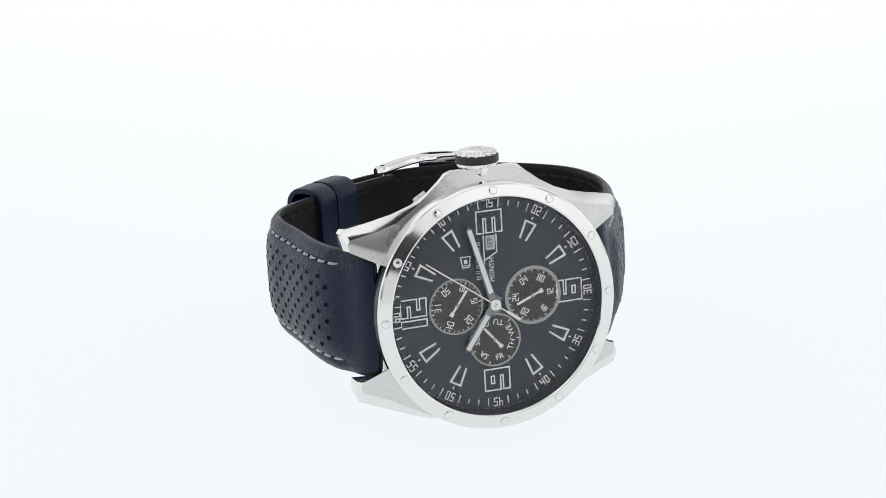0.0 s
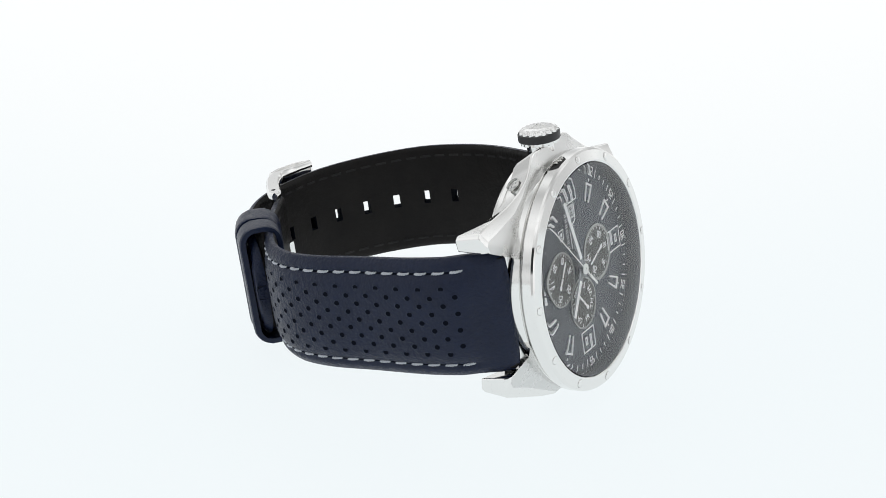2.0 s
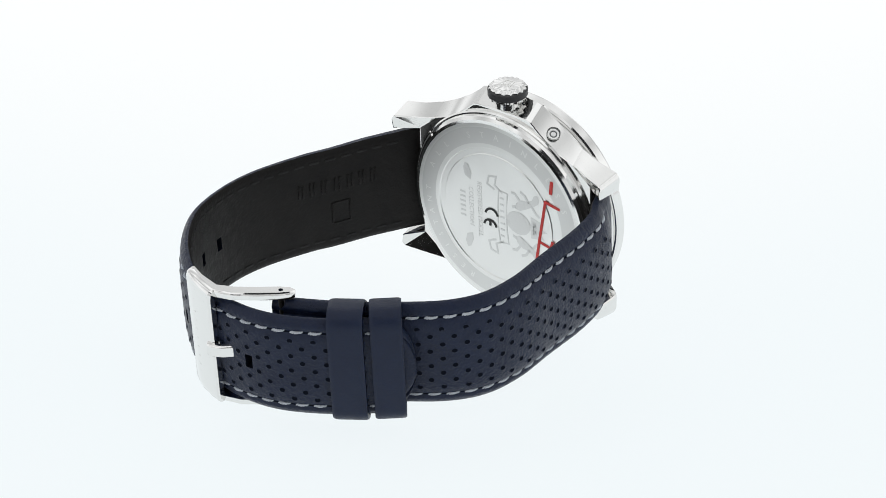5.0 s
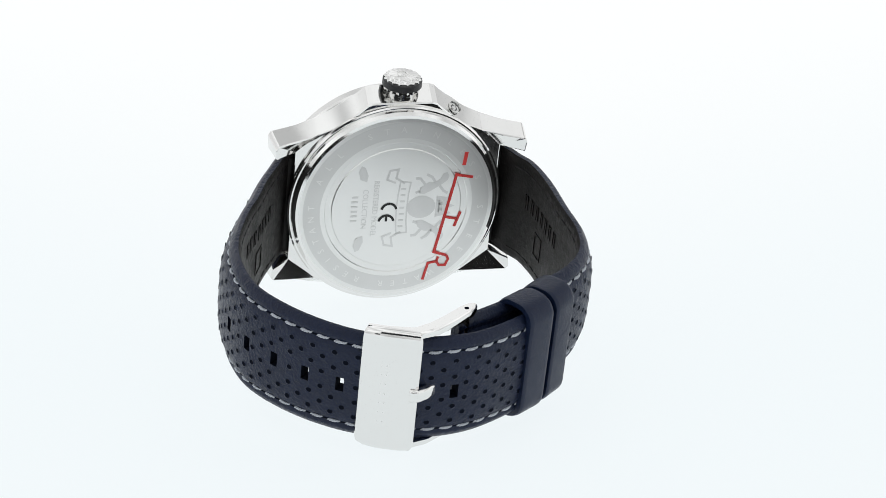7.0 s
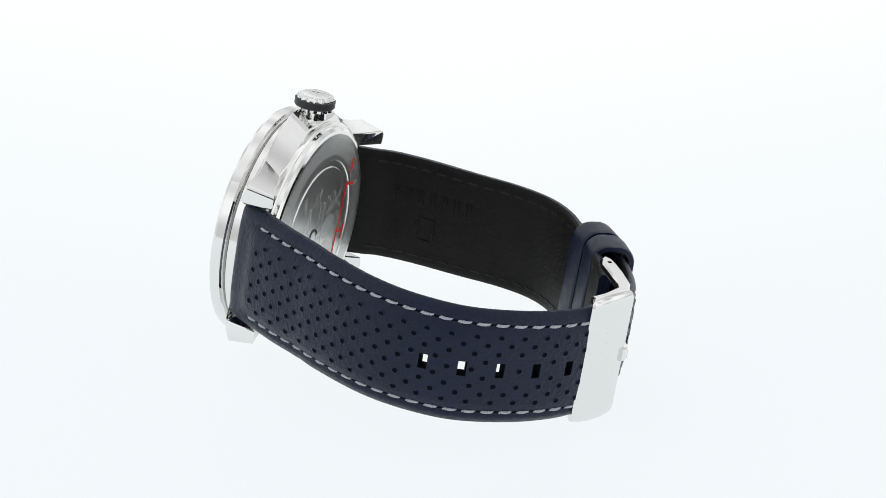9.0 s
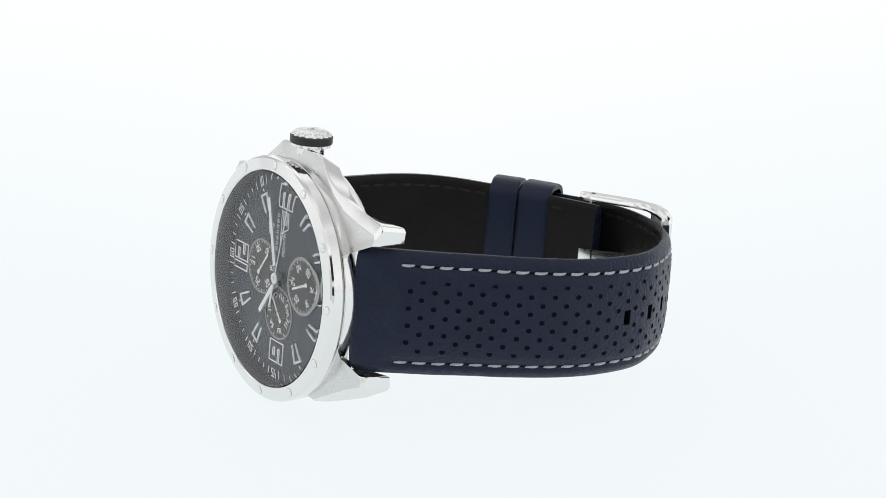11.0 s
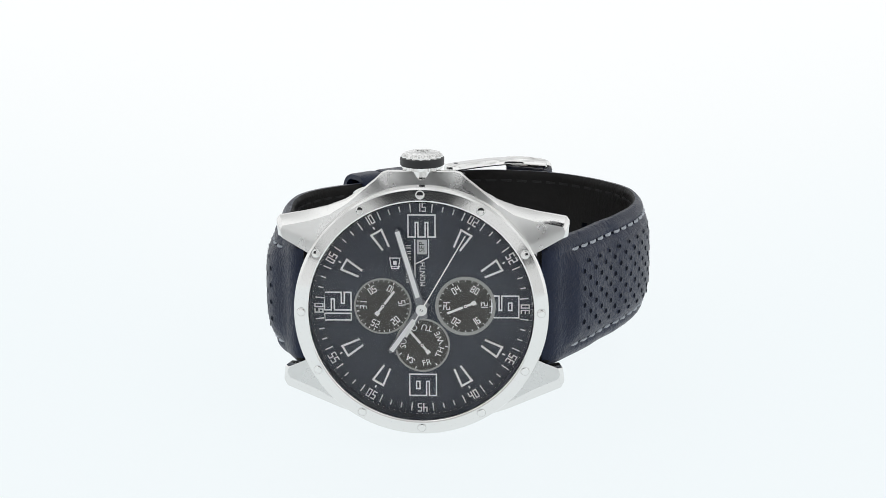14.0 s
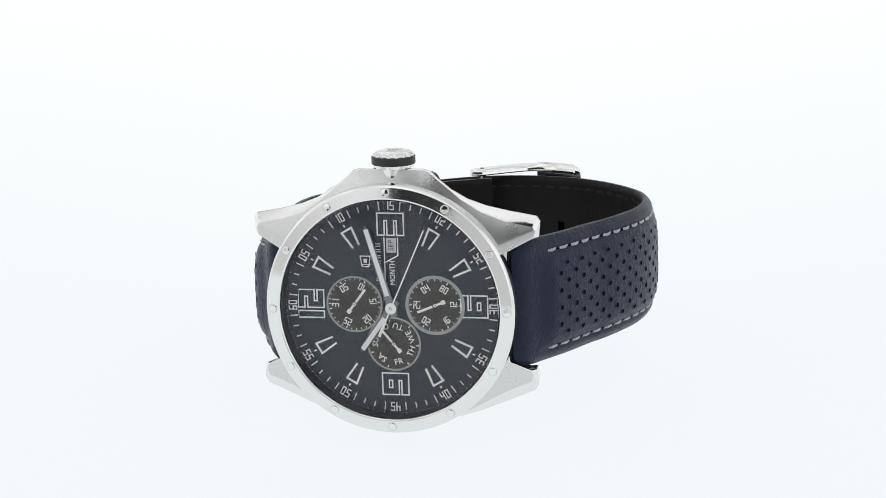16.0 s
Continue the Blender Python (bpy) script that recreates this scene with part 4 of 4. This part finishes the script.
def swept_plate(bm, line, half, thick, flip=1, round_z=1.0):
    """A plate along a line in (x, y), rounded towards its two side edges."""
    q = [(0.0, 1.0), (0.10, 0.62), (0.30, 0.27), (0.62, 0.06), (1.0, 0.0)]
    drop = min(thick * 0.6, round_z)
    zs = [-half + round_z * a for a, _ in q] + [half - round_z * a for a, _ in q[::-1]]
    dr = [drop * b for _, b in q] + [drop * b for _, b in q[::-1]]
    fine = [Vector(q) for q in line]
    top, low = [], []
    for i, p in enumerate(fine):
        a = (fine[min(i + 1, len(fine) - 1)] - fine[max(i - 1, 0)]).normalized()
        out = Vector((a.y, -a.x)) * flip
        tuck = {0: 0.93, 1: 0.965, 2: 0.99, len(fine) - 1: 0.965, len(fine) - 2: 0.985}.get(i, 1.0) if round_z > 1.0 else 1.0
        ends = 0.18 if i in (0, len(fine) - 1) else 0.0
        top.append([bm.verts.new(Vector((p.x + out.x * (-d - ends), p.y + out.y * (-d - ends), z * tuck)) * MM) for z, d in zip(zs, dr)])
        low.append([bm.verts.new(Vector((p.x - out.x * thick, p.y - out.y * thick, z * tuck)) * MM) for z in zs])
    n, k = len(fine), len(zs)
    for i in range(n - 1):
        for j in range(k - 1):
            bm.faces.new((top[i][j], top[i + 1][j], top[i + 1][j + 1], top[i][j + 1]))
            bm.faces.new((low[i][j], low[i][j + 1], low[i + 1][j + 1], low[i + 1][j]))
        for j in (0, k - 1):
            bm.faces.new((top[i][j], low[i][j], low[i + 1][j], top[i + 1][j]))
    for i in (0, n - 1):
        for j in range(k - 1):
            bm.faces.new((top[i][j], top[i][j + 1], low[i][j + 1], low[i][j]))


def build_buckle():
    line = [(22.4, 73.3), (22.2, 73.8), (21.0, 74.9), (18.5, 76.2), (15.5, 77.3), (13.2, 77.9), (12.6, 77.8)]
    bm = bmesh.new()
    swept_plate(bm, line, 12.2, 1.6, 1, 2.2)
    buckle = finish(bm, "buckle", STEEL, watch, "polished steel tang buckle", 40)
    for side in (-1, 1):
        bm = bmesh.new()
        pts = [(21.2, 72.9, 0.7), (18.0, 74.4, 0.9), (13.5, 75.7, 1.2), (10.0, 74.5, 1.4), (6.5, 72.2, 1.4), (3.2, 69.7, 1.4), (1.7, 68.6, 1.15), (0.9, 68.1, 0.5)]
        rows = []
        for i, (x, y, h) in enumerate(pts):
            a = Vector(pts[min(i + 1, len(pts) - 1)][:2]) - Vector(pts[max(i - 1, 0)][:2])
            a.normalize()
            o = Vector((a.y, -a.x))
            o = o if o.y > 0 else -o
            ring = []
            for n, z in ((h, 10.7), (h, 11.5), (h - 0.4, 12.0), (-h + 0.4, 12.0), (-h, 11.5), (-h, 10.7)):
                ring.append(bm.verts.new(Vector((x + o.x * n, y + o.y * n, side * z)) * MM))
            rows.append(ring)
        for a, b in zip(rows, rows[1:]):
            for j in range(6):
                bm.faces.new((a[j], a[(j + 1) % 6], b[(j + 1) % 6], b[j]))
        for r in (rows[0], rows[-1]):
            bm.faces.new(r)
        arm = finish(bm, "buckle_arm", STEEL, buckle, "", 40)
        # dark disc on the arm, painted in place of a hole's shade
        bm = bmesh.new()
        rings = lathe(bm, [(0.42 * MM, 12.03 * side * MM), (0.42 * MM, 11.8 * side * MM)], 16, axis="Z", centre=(2.9 * MM, 69.6 * MM, 0))
        cap(bm, rings[0])
        finish(bm, "pivot_hole_disc", SHADE_DARK, buckle, "", 0)
    bm = bmesh.new()
    rings = lathe(bm, [(0.75 * MM, -11.3 * MM), (0.75 * MM, 11.3 * MM)], 16, axis="Z", centre=(2.9 * MM, 69.6 * MM, 0))
    for r in rings:
        cap(bm, r)
    finish(bm, "spring_bar", STEEL, buckle, "", 40)
    # tongue: from the bar, up through a hole, its tip over the plate's edge
    bm = bmesh.new()
    line = [(2.4, 67.9), (4.5, 70.0), (6.6, 73.0), (9.2, 76.4), (10.8, 77.8), (12.6, 78.6), (13.8, 78.6), (14.4, 78.3)]
    swept_plate(bm, line[::-1], 1.25, 1.1, 1, 0.6)
    finish(bm, "tongue", STEEL, buckle, "polished buckle tongue through a strap hole", 40)
    # stamped name on the plate, as plain bars
    bm = bmesh.new()
    for k in range(7):
        box(bm, 18.6 * MM, 76.12 * MM, (5.4 - 1.9 * k) * MM, 1.1 * MM, 0.03 * MM, 0.28 * MM, pose(0, 0, 0, 0, 0, -26))
    finish(bm, "stamped_bars", SATIN, buckle, "", 0)
    buckle.location.z = 0.5 * MM


build_case()
build_bezel()
build_dial()
build_subdial("taupe date subdial with white figures", 0.34, 6.86, 4.75, 0.3,
              [("31", 3, 3.4, 1.15), ("05", 58, 3.4, 1.15), ("10", 117, 3.4, 1.15), ("15", 174, 3.4, 1.15), ("20", 230, 3.4, 1.15), ("25", 293, 3.4, 1.15)],
              [(360 / 31 * k, k % 5 == 0) for k in range(31)], 127)
build_subdial("taupe hour subdial with a wide ring", 0.44, -7.63, 4.75, 0.55,
              [("24", 0, 3.3, 1.15), ("04", 60, 3.3, 1.15), ("08", 120, 3.3, 1.15), ("12", 180, 3.3, 1.15), ("16", 237, 3.3, 1.15), ("20", 301, 3.3, 1.15)],
              [(15 * k, k % 4 == 0) for k in range(24)], 338)
build_subdial("taupe weekday subdial with white letters", -6.68, -0.04, 4.55, 0.3,
              [("SU", 5, 3.3, 1.1), ("MO", 55, 3.3, 1.1), ("TU", 104, 3.3, 1.1), ("WE", 155, 3.3, 1.1), ("TH", 202, 3.3, 1.1), ("FR", 257, 3.3, 1.1), ("SA", 311, 3.3, 1.1)],
              [(51.43 * k + 29, True) for k in range(7)], 50)
second = build_pointers()
build_crown()
build_back()
build_strap()
build_keeper(-10.0, 67.4, 213, 6.3, -4.7, 2.7, "smooth navy leather keeper loop beside the buckle")
build_keeper(-15.6, 63.2, 220, 5.6, -4.7, 2.5, "smooth navy leather keeper loop over the strap tip")
build_buckle()


# ---- what moves: the turntable carries the watch round; the second pointer ticks
def motions():
    walk(watch, [
        (0, pose(0.01237, -0.03219, 0.00004, -8.27, -0.71, 20.08)),
        (0.5, pose(0.01650, -0.02882, -0.00045, -8.16, -1.29, 27.79)),
        (1, pose(0.02130, -0.02470, -0.00055, -8.35, -1.60, 37.33)),
        (1.5, pose(0.02563, -0.02029, -0.00046, -8.48, -1.62, 47.71)),
        (2, pose(0.02975, -0.01485, 0.00024, -9.03, -1.92, 60.36)),
        (2.5, pose(0.03230, -0.00847, 0.00091, -9.44, -2.18, 73.27)),
        (3, pose(0.03317, -0.00131, 0.00103, -9.90, -2.10, 86.70)),
        (3.5, pose(0.03222, 0.00549, 0.00090, -10.37, -4.10, 100.00)),
        (3.7, pose(0.03163, 0.00800, 0.00095, -10.70, -4.90, 105.30)),
        (4.2, pose(0.02879, 0.01522, 0.00091, -10.49, -4.80, 118.90)),
        (4.7, pose(0.02410, 0.02168, 0.00081, -10.00, -4.57, 132.88)),
        (5.2, pose(0.01800, 0.02677, 0.00071, -9.50, -4.34, 146.83)),
        (5.8, pose(0.00977, 0.03065, 0.00065, -9.20, -4.20, 162.99)),
        (6, pose(0.00668, 0.03210, 0.00035, -8.97, -3.67, 168.31)),
        (6.5, pose(-0.00102, 0.03413, -0.00022, -8.96, -2.90, 181.22)),
        (7, pose(-0.00909, 0.03363, -0.00023, -9.21, -2.80, 195.23)),
        (7.5, pose(-0.01623, 0.03058, -0.00021, -9.02, -2.98, 208.35)),
        (8, pose(-0.02301, 0.02531, 0.00006, -8.97, -3.08, 222.28)),
        (8.5, pose(-0.02799, 0.01881, 0.00015, -8.60, -3.16, 234.86)),
        (9, pose(-0.03160, 0.01240, -0.00010, -8.25, -3.50, 247.75)),
        (9.2, pose(-0.03262, 0.01000, -0.00030, -8.05, -3.60, 252.88)),
        (9.7, pose(-0.03418, 0.00190, -0.00023, -7.97, -3.56, 266.52)),
        (10.2, pose(-0.03376, -0.00702, -0.00007, -7.80, -3.48, 280.96)),
        (10.7, pose(-0.03113, -0.01544, 0.00009, -7.63, -3.39, 295.09)),
        (11.3, pose(-0.02608, -0.02320, 0.00019, -7.52, -3.34, 310.07)),
        (11.5, pose(-0.02417, -0.02510, 0.00024, -8.09, -3.79, 314.22)),
        (12, pose(-0.01893, -0.02856, -0.00017, -8.56, -4.23, 325.60)),
        (12.5, pose(-0.01406, -0.03084, -0.00031, -8.90, -4.13, 335.42)),
        (13, pose(-0.00938, -0.03242, -0.00035, -8.82, -3.98, 344.21)),
        (13.5, pose(-0.00503, -0.03348, -0.00033, -8.89, -2.45, 351.11)),
        (14, pose(-0.00121, -0.03484, 0.00006, -7.94, -1.05, 356.88)),
        (14.5, pose(0.00168, -0.03444, -0.00013, -7.60, 0.23, 360.34)),
        (15, pose(0.00078, -0.03444, -0.00014, -7.64, -0.22, 359.42)),
        (15.5, pose(-0.00151, -0.03405, -0.00032, -8.71, 0.46, 355.51)),
        (16, pose(-0.00678, -0.03463, 0.00028, -8.60, -3.81, 347.89)),
    ])

    def tick(n):
        return Matrix.Translation((0, 1.5 * MM, 0)) @ Matrix.Rotation(radians(36 + 6 * n), 4, "Y")

    rows = [(0.0, tick(0))]
    for n in range(1, 15):
        rows += [(n - 0.07, tick(n - 1)), (float(n), tick(n))]
    rows += [(15.13, tick(14)), (15.2, tick(13)), (16.0, tick(13))]
    walk(second, rows)


motions()
